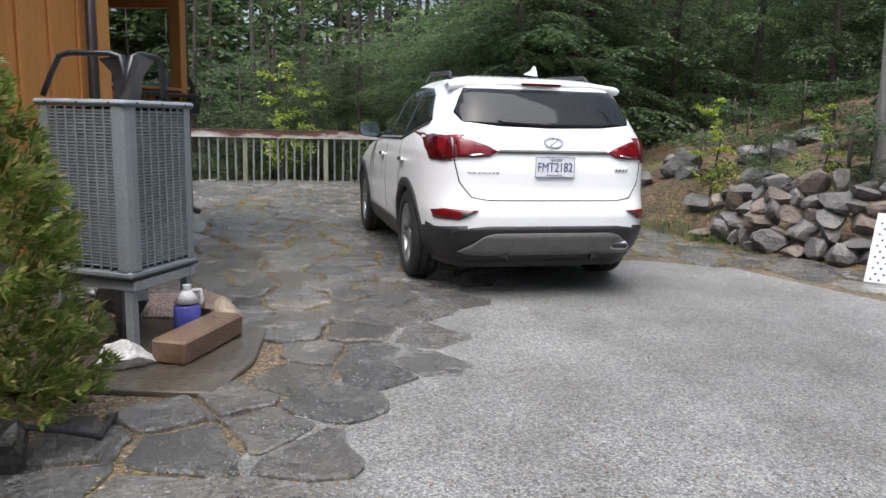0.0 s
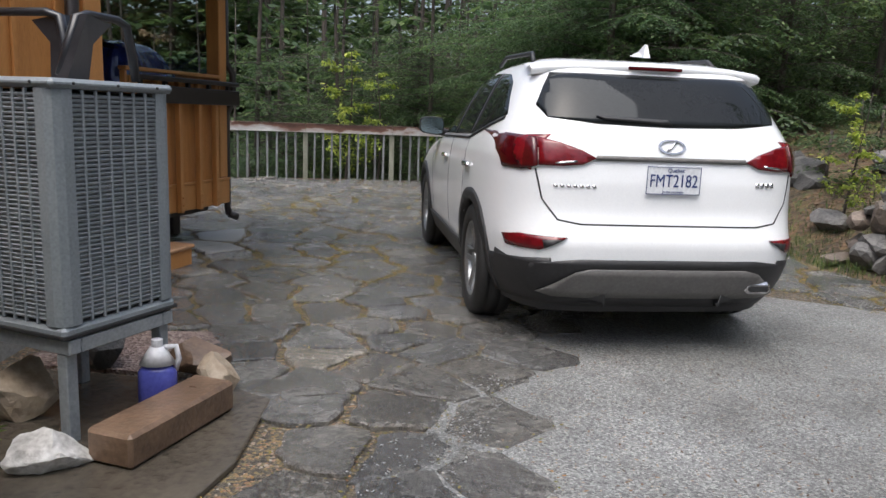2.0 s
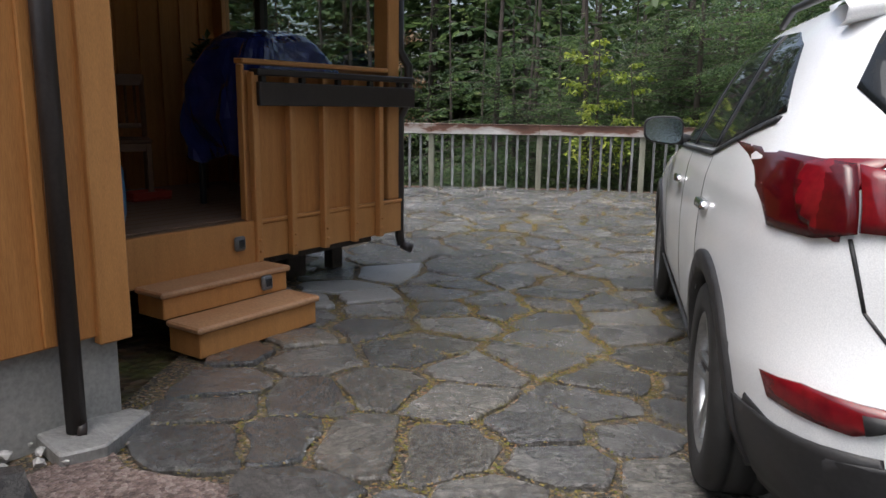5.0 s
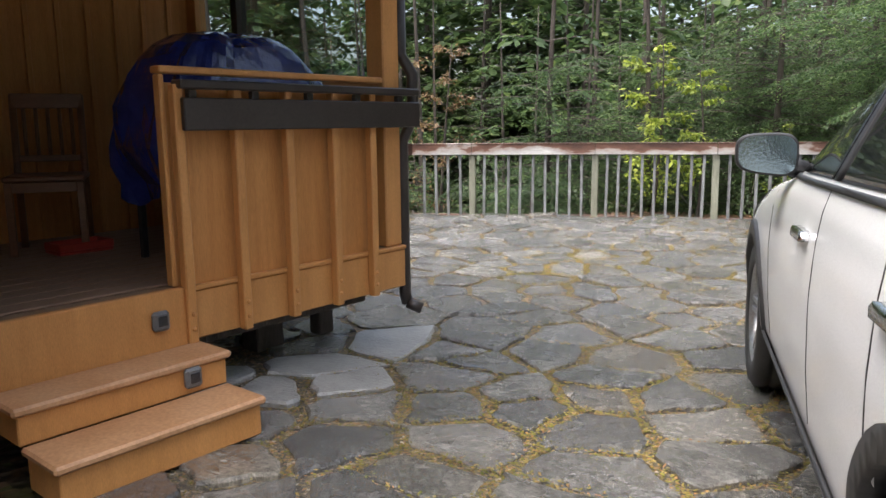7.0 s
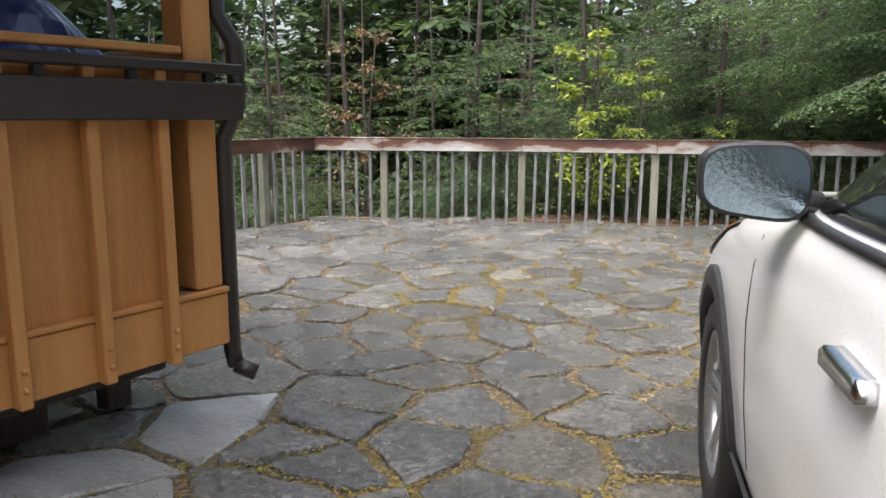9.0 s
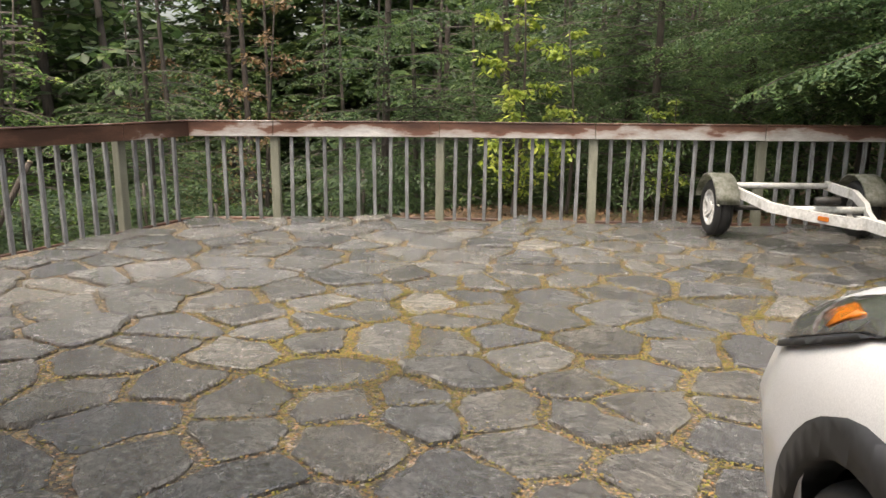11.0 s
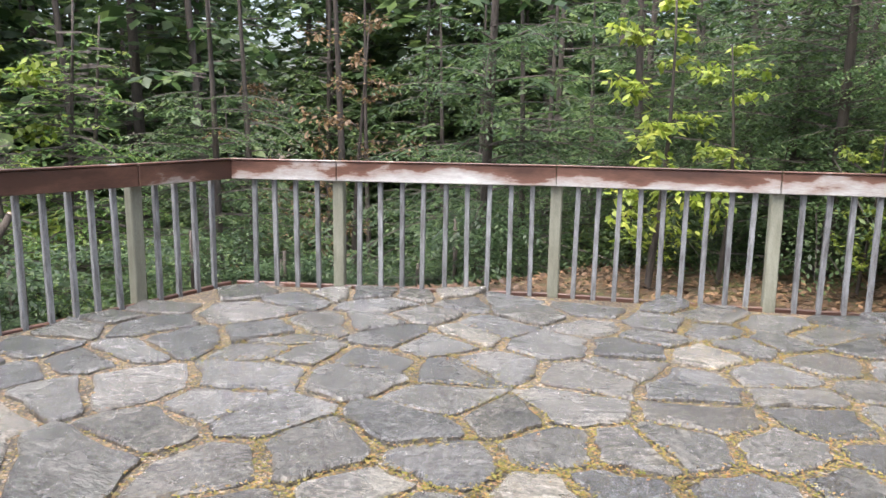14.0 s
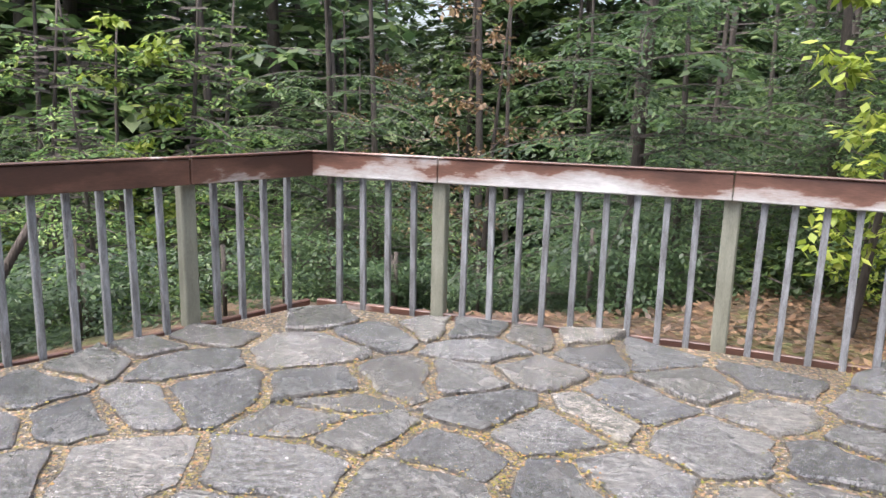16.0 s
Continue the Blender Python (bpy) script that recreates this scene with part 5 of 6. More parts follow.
for y in (-0.48, 0.48):
    for x in (-0.22, 0.22):
        box("leg", x - 0.018, x + 0.018, y - 0.018, y + 0.018, 0.0, 0.5, M_PLASTIC, bbq, 0.004)
wheel(bbq, 0.0, 0.0, 1, 0.09, 0.04, 0.06, 5, M_JUGWHITE).matrix_local = Matrix.Translation((0.27, -0.42, 0.09)) @ Matrix.Rotation(radians(90), 4, "Z")

# potted plant on a small stand behind the barbecue
def leafy(name, m, count, rx, ry, rz, size, mat, seed, parent, lift=0.0, stems=0):
    rnd = random.Random(seed)
    v, f = [], []
    for _ in range(count):
        while True:
            p = Vector((rnd.uniform(-1, 1), rnd.uniform(-1, 1), rnd.uniform(-1, 1)))
            if 0.2 < p.length < 1:
                break
        c = Vector((p.x * rx, p.y * ry, p.z * rz + lift))
        d = Vector((p.x + rnd.uniform(-.6, .6), p.y + rnd.uniform(-.6, .6), rnd.uniform(-0.7, 0.5))).normalized()
        s = d.cross(Vector((rnd.uniform(-.4, .4), rnd.uniform(-.4, .4), 1))).normalized()
        l, w = size * rnd.uniform(0.7, 1.3), size * rnd.uniform(0.3, 0.5)
        u = d.cross(s) * l * 0.12
        i = len(v)
        v += [c, c + d * l * 0.5 + s * w + u, c + d * l, c + d * l * 0.5 - s * w + u]
        f.append((i, i + 1, i + 2, i + 3))
    return raw(name, v, f, mat, parent)


ps = thing("plant_stand", HOUSE @ Matrix.Translation((-2.38, 2.58, DECK_Z + 0.012)), "small dark table with a pale top", "table")
box("table_top", -0.2, 0.2, -0.22, 0.22, 0.80, 0.83, M_JUGWHITE, ps, 0.006)
for x in (-0.16, 0.16):
    for y in (-0.18, 0.18):
        box("leg", x - 0.015, x + 0.015, y - 0.015, y + 0.015, 0, 0.799, M_CHAIR, ps, 0.003)
pp = thing("potted_plant", HOUSE @ Matrix.Translation((-2.38, 2.58, DECK_Z + 0.842)), "leafy green plant in a dark pot", "plant")
part("pot", lathe([(0.0, 0.0), (0.07, 0.0), (0.1, 0.15), (0.085, 0.15), (0.07, 0.1), (0.0, 0.1)], 20), M_PLASTIC, pp).matrix_local = Matrix.Rotation(radians(90), 4, "X")
leafy("leaves", None, 420, 0.28, 0.28, 0.17, 0.09, M_SHRUB, 4, pp, 0.28)

# bag of potting soil at the top of the steps
M_BAG = plain("printed_blue_bag", (0.02, 0.10, 0.22), (0.03, 0.16, 0.30), 5, 0.25, 0.35, 0.2, 0.004)
M_BAGYEL = plain("printed_yellow_panel", (0.55, 0.27, 0.02), (0.62, 0.36, 0.03), 14, 0.3, 0.35, 0.2, 0.004)
M_BAGRED = plain("printed_red_band", (0.45, 0.03, 0.03), (0.5, 0.05, 0.04), 14, 0.3, 0.35, 0.2, 0.004)
bag = thing("soil_bag", HOUSE @ Matrix.Translation((-0.86, 0.33, DECK_Z + 0.012)), "full plastic bag of potting soil, blue with a yellow panel", "bag")
bm = bmesh.new()
bmesh.ops.create_uvsphere(bm, u_segments=24, v_segments=14, radius=1)
for v in bm.verts:
    q = v.co
    k = 0.55 + 0.45 * min(1, (1 - q.z) * 1.5)
    v.co = Vector((math.copysign(abs(q.x) ** 0.7, q.x) * 0.13 * k, math.copysign(abs(q.y) ** 0.6, q.y) * 0.22, 0.26 + math.copysign(abs(q.z) ** 0.6, q.z) * 0.26)) * (1 + 0.05 * noise.noise(q * 3))
part("sack", bm, M_BAG, bag, "", True)
box("yellow_panel", 0.128, 0.136, -0.14, 0.14, 0.12, 0.28, M_BAGYEL, bag, 0.003, "yellow printed panel")
box("red_band", 0.126, 0.136, -0.15, 0.15, 0.36, 0.41, M_BAGRED, bag, 0.003, "red printed band")

# ---------- boat trailer ----------
M_TRWHITE = plain("chipped_white_paint", (0.30, 0.29, 0.26), (0.66, 0.66, 0.64), 9, 0.4, 0.65, 0.3, 0.003, 40, lo=0.3, hi=0.5)
M_FENDER = plain("mossy_pale_fender", (0.12, 0.13, 0.08), (0.38, 0.38, 0.34), 12, 0.5, 0.7, 0.4, 0.004, 40)
M_WINCH = plain("greasy_dark_metal", (0.02, 0.02, 0.02), (0.05, 0.045, 0.04), 12, 0.5, 0.6, 0.2, 0.003)
TR = Matrix.Translation((-1.42, 16.22, 0)) @ Matrix.Rotation(radians(-68), 4, "Z")
trailer = thing("boat_trailer", TR, "small white boat trailer with chipped paint and mossy fenders", "trailer")
# local: +x along the tongue, +y from the first wheel to the second
AXLE = 1.35
for y, s in ((0.0, -1), (AXLE, 1)):
    wheel(trailer, 0, y, s, 0.265, 0.16, 0.165, 5, M_TRWHITE)
    bm = bmesh.new()
    prev = None
    for k in range(13):
        t = radians(12 + 156 * k / 12)
        ring = []
        for r, yy in ((0.315, -0.11), (0.33, -0.10), (0.33, 0.10), (0.315, 0.11)):
            ring.append(bm.verts.new((r * math.cos(t), y + yy, 0.265 + r * math.sin(t))))
        if prev:
            for i in range(3):
                bm.faces.new((prev[i], prev[i + 1], ring[i + 1], ring[i]))
        prev = ring
    bmesh.ops.solidify(bm, geom=bm.faces[:], thickness=0.006)
    part("fender", bm, M_FENDER, trailer, "mossy pale curved fender", True)
    tube("fender_flange", [(0.315, y - 0.1, 0.335), (0.36, y - 0.1, 0.33)], 0.008, M_FENDER, trailer, 6)
tube("axle", [(0, 0.1, 0.265), (0, AXLE - 0.1, 0.265)], 0.025, M_WINCH, trailer, 8)


def channel(name, pts, w, h, lab=""):
    bm = bmesh.new()
    prev = None
    for p in pts:
        p = Vector(p)
        ring = [bm.verts.new(p + Vector((0, -w / 2, -h / 2))), bm.verts.new(p + Vector((0, w / 2, -h / 2))), bm.verts.new(p + Vector((0, w / 2, h / 2))), bm.verts.new(p + Vector((0, -w / 2, h / 2)))]
        if prev:
            for i in range(4):
                bm.faces.new((prev[i], prev[(i + 1) % 4], ring[(i + 1) % 4], ring[i]))
        else:
            bm.faces.new(ring[::-1])
        prev = ring
    bm.faces.new(prev)
    bmesh.ops.recalc_face_normals(bm, faces=bm.faces[:])
    return part(name, bm, M_TRWHITE, trailer, lab)


mid = AXLE / 2
channel("side_beam", [(-0.36, 0.16, 0.44), (0.2, 0.16, 0.42), (0.6, 0.26, 0.36), (1.0, 0.45, 0.345), (1.4, mid - 0.05, 0.35)], 0.045, 0.085, "white curved side beam")
channel("side_beam", [(-0.36, AXLE - 0.16, 0.44), (0.2, AXLE - 0.16, 0.42), (0.6, AXLE - 0.26, 0.36), (1.0, AXLE - 0.45, 0.345), (1.4, mid + 0.05, 0.35)], 0.045, 0.085, "white curved side beam")
channel("tongue", [(1.3, mid, 0.355), (2.9, mid, 0.38)], 0.07, 0.09, "white drawbar")
tube("cross_beam", [(-0.3, 0.16, 0.44), (-0.3, AXLE - 0.16, 0.44)], 0.03, M_TRWHITE, trailer, 8)
tube("cross_beam", [(0.7, 0.31, 0.355), (0.7, AXLE - 0.31, 0.355)], 0.03, M_TRWHITE, trailer, 8)
tube("keel_roller", [(0.75, mid - 0.1, 0.44), (0.75, mid + 0.1, 0.44)], 0.035, M_WINCH, trailer, 8)
tube("winch_post", [(2.3, mid, 0.41), (2.3, mid, 0.62), (2.36, mid, 0.72)], 0.03, M_WINCH, trailer, 8, "dark winch post")
tube("winch_drum", [(2.3, mid - 0.09, 0.66), (2.3, mid + 0.09, 0.66)], 0.05, M_WINCH, trailer, 10)
box("side_marker", -0.05, 0.05, -0.012, 0.012, -0.02, 0.02, M_AMBER, trailer, 0.006, "amber side marker", Matrix.Translation((1.12, 0.475, 0.345)) @ Matrix.Rotation(radians(24), 4, "Z"))
tube("jack_stand", [(2.95, mid + 0.09, 0.0), (2.95, mid + 0.09, 0.6)], 0.028, M_WINCH, trailer, 8, "dark jack stand")
box("jack_clamp", 2.9, 3.0, mid + 0.036, mid + 0.06, 0.36, 0.44, M_WINCH, trailer, 0.004)

# ---------- dry-stone wall at the foot of the bank ----------
wall_line = [Vector((5.3, 7.3)), Vector((4.62, 7.95)), Vector((4.22, 8.55)), Vector((3.72, 9.25)), Vector((3.25, 10.2))]
drystone = thing("stone_wall", Matrix.Translation((4.2, 8.6, 0)), "dry-stacked wall of rough grey and brown boulders", "stone wall")
rnd = random.Random(21)
seg = [0]
for a, b in zip(wall_line, wall_line[1:]):
    seg.append(seg[-1] + (b - a).length)


def along(line, seg, s):
    for i in range(len(seg) - 1):
        if s <= seg[i + 1] or i == len(seg) - 2:
            t = (s - seg[i]) / (seg[i + 1] - seg[i])
            return line[i].lerp(line[i + 1], t), (line[i + 1] - line[i]).normalized()


M_ROCKB = plain("brown_fieldstone", (0.09, 0.07, 0.055), (0.22, 0.175, 0.14), 5, 0.4, 0.75, 0.9, 0.02, 30, world_space=True, vary=0.3)
for course in range(5):
    s = rnd.uniform(0, 0.15)
    while s < seg[-1]:
        w = rnd.choice((0.13, 0.18, 0.22, 0.28, 0.36, 0.42))
        p, d = along(wall_line, seg, min(s + w / 2, seg[-1]))
        top = 0.85 - 0.45 * max(0, (s - seg[-1] * 0.55) / (seg[-1] * 0.45)) ** 1.4
        z = course * 0.165
        if z < top:
            nrm = Vector((d.y, -d.x))
            q = p + nrm * (0.06 + course * 0.06 + rnd.uniform(-0.04, 0.05))
            hz = rnd.uniform(0.07, 0.15)
            boulder("boulder", q.x, q.y, z - rnd.uniform(0.01, 0.07), w * 0.56, rnd.uniform(0.14, 0.2), hz, rnd.choice((M_ROCK, M_ROCK, M_ROCKB)), "", "", rnd.randrange(999), parent=drystone, sub=2, rot=math.atan2(d.y, d.x) + rnd.uniform(-0.5, 0.5))
        s += w * 0.93
# boulders lying on the bank
for i in range(34):
    for _ in range(50):
        x, y = rnd.uniform(2.8, 8.5), rnd.uniform(8.6, 15)
        if side_of(HILL_FOOT, Vector((x, y))) > 0.5:
            break
    sz = rnd.uniform(0.12, 0.34)
    boulder("rock", x, y, land(x, y) - sz * 0.45, sz, sz * rnd.uniform(0.6, 1), sz * rnd.uniform(0.5, 0.8), M_ROCK, "lichen-grey boulder half buried in the bank", "rock", 100 + i, "boulders on the bank", rot=rnd.uniform(0, 3))
# white quilted sheet leaning at the drive's edge
M_SHEET = plain("white_foil_sheet", (0.60, 0.62, 0.68), (0.72, 0.74, 0.80), 10, 0.35, 0.5, 0.1, 0.002)
sheet = thing("quilted_sheet", Matrix.Translation((3.93, 7.72, 0.0)) @ Matrix.Rotation(radians(-42), 4, "Z"), "white dimpled plastic sheet draped over the wall end", "sheet")
sm = Matrix.Rotation(radians(-17), 4, "X")
box("panel", 0.0, 1.0, -0.01, 0.01, 0.0, 0.62, M_SHEET, sheet, 0.004, "", sm)
dots = bmesh.new()
for i in range(15):
    for j in range(12):
        bmesh.ops.create_uvsphere(dots, u_segments=6, v_segments=3, radius=0.011, matrix=sm @ Matrix.Translation((0.05 + i * 0.065 + (j % 2) * 0.03, -0.008, 0.03 + j * 0.05)))
part("dimples", dots, M_WINCH, sheet, "rows of dark dimples")["kind"] = "stuff"

# ---------- woods ----------
class Leaves:
    def __init__(self):
        self.v, self.f = [], []

    def leaf(self, c, d, s, l, w):
        i = len(self.v)
        m = c + d * (l * 0.45)
        self.v += [c, m + s * w, c + d * l, m - s * w]
        self.f.append((i, i + 1, i + 2, i + 3))


def spray(L, rnd, start, d, length, droop, leaf_l, leaf_w, step, spread=0.75):
    """A feathery branch: an arching axis with side twigs in a drooping plane, each set with small leaves."""
    p = start.copy()
    d = d.normalized()
    n = max(3, int(length / step))
    pts = [p.copy()]
    for i in range(n):
        d = (d + Vector((rnd.uniform(-.06, .06), rnd.uniform(-.06, .06), -droop * 7 / n * (0.3 + i / n)))).normalized()
        p = p + d * (length / n)
        pts.append(p.copy())
        side = d.cross(Vector((0, 0, 1)))
        side = side.normalized() if side.length > 1e-3 else Vector((1, 0, 0))
        t_len = length * 0.34 * (1 - (i / n) ** 1.5 * 0.75) * rnd.uniform(0.7, 1.2)
        for s in (-1, 1):
            td = (side * s * spread + d * 0.75 + Vector((0, 0, rnd.uniform(-0.35, 0.05)))).normalized()
            k = max(2, int(t_len / (leaf_l * 0.45)))
            for j in range(k):
                td = (td + Vector((0, 0, -droop * 2.2 / k))).normalized()
                c = p + td * (t_len * j / k)
                ts = td.cross(Vector((rnd.uniform(-.3, .3), rnd.uniform(-.3, .3), 1))).normalized()
                sgn = 1 if j % 2 else -1
                out = (td * 0.6 + ts * sgn + Vector((rnd.uniform(-.4, .4), rnd.uniform(-.4, .4), rnd.uniform(-.55, .15)))).normalized()
                L.leaf(c, out, out.cross(Vector((rnd.uniform(-.5, .5), rnd.uniform(-.5, .5), 1))).normalized(), leaf_l * rnd.uniform(0.7, 1.3), leaf_w * rnd.uniform(0.8, 1.2))
    return pts


def trunk_mesh(name, H, r, mat, parent, rnd, bend=0.1):
    pts, rad = [], []
    for i in range(9):
        t = i / 8
        pts.append((bend * math.sin(t * 3 + r * 9), bend * math.cos(t * 2.4 + r * 5) - bend, -0.4 + t * (H + 0.4)))
        rad.append(max(0.01, r * (1 - t * 0.85) * (1.35 if i == 0 else 1)))
    return tube(name, pts, r, mat, parent, 9, radii=rad)


def hemlock(seed, H, R, low, mat, lab, leaf_l=0.085, leaf_w=0.017, step=0.15, lev=0.30, per=4, droop=0.10, fine_to=3.7, girth=1.0):
    rnd = random.Random(seed)
    t = thing("hemlock_tree", None, lab, "tree", "hemlock trees")
    trunk_mesh("trunk", H, (0.03 + H * 0.007) * girth, M_BARK, t, rnd)
    L = Leaves()
    limbs_v, limbs_f = [], []
    z = low
    while z < H - 0.2:
        fine = z < fine_to
        for _ in range(per if fine else 2):
            a = rnd.uniform(0, 2 * math.pi)
            ln = R * (1 - (z / H) ** 1.3) * rnd.uniform(0.45, 1.1) + 0.2
            st = Vector((0, 0, z + rnd.uniform(-0.15, 0.15)))
            d = Vector((math.cos(a), math.sin(a), rnd.uniform(-0.05, 0.35)))
            if fine:
                pts = spray(L, rnd, st, d, ln, droop, leaf_l, leaf_w, step)
            else:
                pts = spray(L, rnd, st, d, ln * 0.8, droop, 0.30, 0.08, 0.6)
            for q0, q1 in zip(pts[:-2:2], pts[2::2]):
                i = len(limbs_v)
                w = Vector((0, 0, 0.011 * (1 - (q0 - st).length / (ln + 0.3)) + 0.003))
                sd = (q1 - q0).cross(w).normalized() * w.z
                limbs_v += [q0 + w, q0 - w + sd, q0 - w - sd, q1 + w * 0.7, q1 - w * 0.7 + sd * 0.7, q1 - w * 0.7 - sd * 0.7]
                limbs_f += [(i, i + 1, i + 4, i + 3), (i + 1, i + 2, i + 5, i + 4), (i + 2, i, i + 3, i + 5)]
        z += lev if fine else 0.9
    raw("limb_work", limbs_v, limbs_f, M_BARK, t)["kind"] = "stuff"
    raw("crown", L.v, L.f, mat, t)
    return t


def broadleaf(seed, H, R, low, mat, lab, name, group, leaf=0.08, branches=16, per=70, bare=False):
    rnd = random.Random(seed)
    t = thing(name, None, lab, "tree", group)
    trunk_mesh("trunk", H, 0.02 + H * 0.008, M_BARK, t, rnd, 0.15)
    L = Leaves()
    for b in range(branches):
        z = low + (H - low) * (b + rnd.random()) / branches
        a = rnd.uniform(0, 6.283)
        ln = R * rnd.uniform(0.5, 1.1) * (1 - 0.4 * (z - low) / (H - low))
        d = Vector((math.cos(a), math.sin(a), rnd.uniform(0.1, 0.7))).normalized()
        p = Vector((0, 0, z))
        pts = [p.copy()]
        for k in range(5):
            d = (d + Vector((rnd.uniform(-.25, .25), rnd.uniform(-.25, .25), rnd.uniform(-.2, .1)))).normalized()
            p = p + d * ln / 5
            pts.append(p.copy())
        tube("limb", pts, 0.012, M_BARK, t, 5, radii=[0.012 * (1 - k / 6.5) * (H / 6) for k in range(6)])
        for _ in range(per):
            k = rnd.uniform(1.0, 5.0)
            i = int(min(4, k))
            c = pts[i].lerp(pts[i + 1], k - i) + Vector((rnd.gauss(0, .11), rnd.gauss(0, .11), rnd.gauss(0, .08))) * (ln / 1.2)
            ld = Vector((rnd.uniform(-1, 1), rnd.uniform(-1, 1), rnd.uniform(-1.0, 0.1))).normalized()
            ls = ld.cross(Vector((rnd.uniform(-.5, .5), rnd.uniform(-.5, .5), 1))).normalized()
            L.leaf(c, ld, ls, leaf * rnd.uniform(0.7, 1.3), leaf * 0.3)
    raw("crown", L.v, L.f, mat, t)
    return t


DARK = "tall dark green hemlock with drooping sprays"
protos = [
    hemlock(1, 8, 2.5, 0.3, M_HEMLOCK, DARK),
    hemlock(2, 8.5, 2.8, 0.8, M_HEMLOCK, DARK),
    hemlock(3, 7, 2.3, 0.2, M_HEMLOCK, "dark green hemlock with dense low sprays"),
]
far_protos = [
    hemlock(11, 9, 2.8, 0.3, M_HEMLOCK, DARK, 0.12, 0.028, 0.30, 0.36, 4, fine_to=4.8),
    hemlock(12, 9.5, 3.1, 0.9, M_HEMLOCK, DARK, 0.12, 0.028, 0.30, 0.36, 4, fine_to=4.8),
]
mid_protos = [
    hemlock(13, 14, 3.1, 0.3, M_HEMLOCK, DARK, 0.21, 0.055, 0.46, 0.50, 5, fine_to=8.0),
    hemlock(14, 14.5, 3.4, 0.6, M_HEMLOCK, DARK, 0.21, 0.055, 0.46, 0.50, 5, fine_to=8.0),
]
back_proto = hemlock(15, 24, 4.8, 0.3, M_HEMLOCK, DARK, 0.50, 0.17, 0.80, 0.60, 5, fine_to=15.0)
tall_hem = hemlock(16, 15, 3.0, 0.5, M_HEMLOCK, DARK, 0.14, 0.034, 0.32, 0.36, 5, fine_to=6.0)
young = hemlock(6, 3.4, 1.3, 0.2, M_YOUNG, "young light green hemlock beyond the railing", 0.08, 0.018, 0.14, 0.20, 5)
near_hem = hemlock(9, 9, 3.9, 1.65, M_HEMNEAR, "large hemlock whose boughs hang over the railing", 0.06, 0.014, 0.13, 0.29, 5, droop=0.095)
poles = [thing("bare_trunk", None, "slim bare grey-brown tree trunk in the woods", "tree", "bare trunks") for _ in range(2)]
for i, t in enumerate(poles):
    trunk_mesh("trunk", 14, 0.11 + 0.04 * i, M_BARK, t, random.Random(i), 0.25)
rnd = random.Random(77)


def put(proto, x, y, s=1.0, first=[]):
    m = Matrix.Translation((x, y, land(x, y) - 0.05)) @ Matrix.Rotation(rnd.uniform(0, 6.28), 4, "Z") @ Matrix.Scale(s, 4)
    if proto not in first:
        first.append(proto)
        proto.matrix_world = m
        return proto
    c = copy_thing(proto, m)
    c.scale = (s, s, s)
    return c


def free(x, y, gap, used):
    p = Vector((x, y))
    if inside(PATIO, x, y) or (abs(x) < 7 and y < 8.3 and x > -7.5):
        return False
    if x > -6.7 and side_of(RAIL_MAIN[::-1], p) < 1.6 and side_of(HILL_FOOT, p) < 2.5:
        return False
    if x < -2 and y < 10.6 and x > -9.5:
        return False
    if -9.6 < x <= -6.7 and y < 17.2:
        return False
    return all((p - q).length > gap for q in used)


used = []
clear = [Vector((-4.9, 19.3)), Vector((-11.0, 22.0)), Vector((-12.6, 23.2))]


def plant(proto, x, y, s=1.0):
    used.append(Vector((x, y)))
    return put(proto, x, y, s)


def hides(x, y):
    """Whether a tree here would stand before one of the trees that stand out."""
    eye = Vector((-2.0, 11.0))
    p = Vector((x, y))
    for c in clear:
        d = c - eye
        t = (p - eye).dot(d) / d.length_squared
        if 0.2 < t < 1.05 and (p - eye - d * t).length < 1.3:
            return True
    return False


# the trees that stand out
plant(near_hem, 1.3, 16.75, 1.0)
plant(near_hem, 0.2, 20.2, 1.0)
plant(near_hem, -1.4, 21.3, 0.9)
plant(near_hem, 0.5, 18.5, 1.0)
plant(young, -12.6, 23.2, 1.3)
for hx, hy, hs in ((-13.2, 17.6, 1.5), (-15.4, 19.6, 1.8), (-11.8, 15.2, 1.2), (-17.0, 17.5, 1.9)):
    plant(young, hx, hy, hs)
for hx, hy in ((3.0, 18.9), (2.5, 17.1), (1.7, 18.9), (0.9, 21.5), (2.6, 21.4)):
    plant(tall_hem, hx, hy, 0.9)
plant(young, -9.6, 14.6, 0.7)
plant(young, -8.6, 12.6, 0.6)
tan = broadleaf(31, 5.5, 1.6, 1.4, M_TANLEAF, "small tree holding tan dead leaves", "beech_tree", "tan-leaved saplings", 0.10, 18, 60)
plant(tan, -10.8, 22.0, 1.15)
plant(tan, -15.2, 23.2, 1.15)
maple = broadleaf(33, 3.0, 0.9, 0.5, M_MAPLE, "sapling with bright yellow-green leaves", "maple_sapling", "yellow-green saplings", 0.11, 16, 44)
for x, y, s in ((-3.95, 17.5, 0.9), (-4.0, 17.9, 0.45), (-3.5, 18.4, 0.8), (-13.5, 17.0, 1.5), (-14.5, 14.5, 1.4), (3.5, 11.0, 0.5), (4.4, 9.9, 0.42), (5.45, 8.6, 0.85), (-2.2, 18.3, 0.5)):
    put(maple, x, y, s)
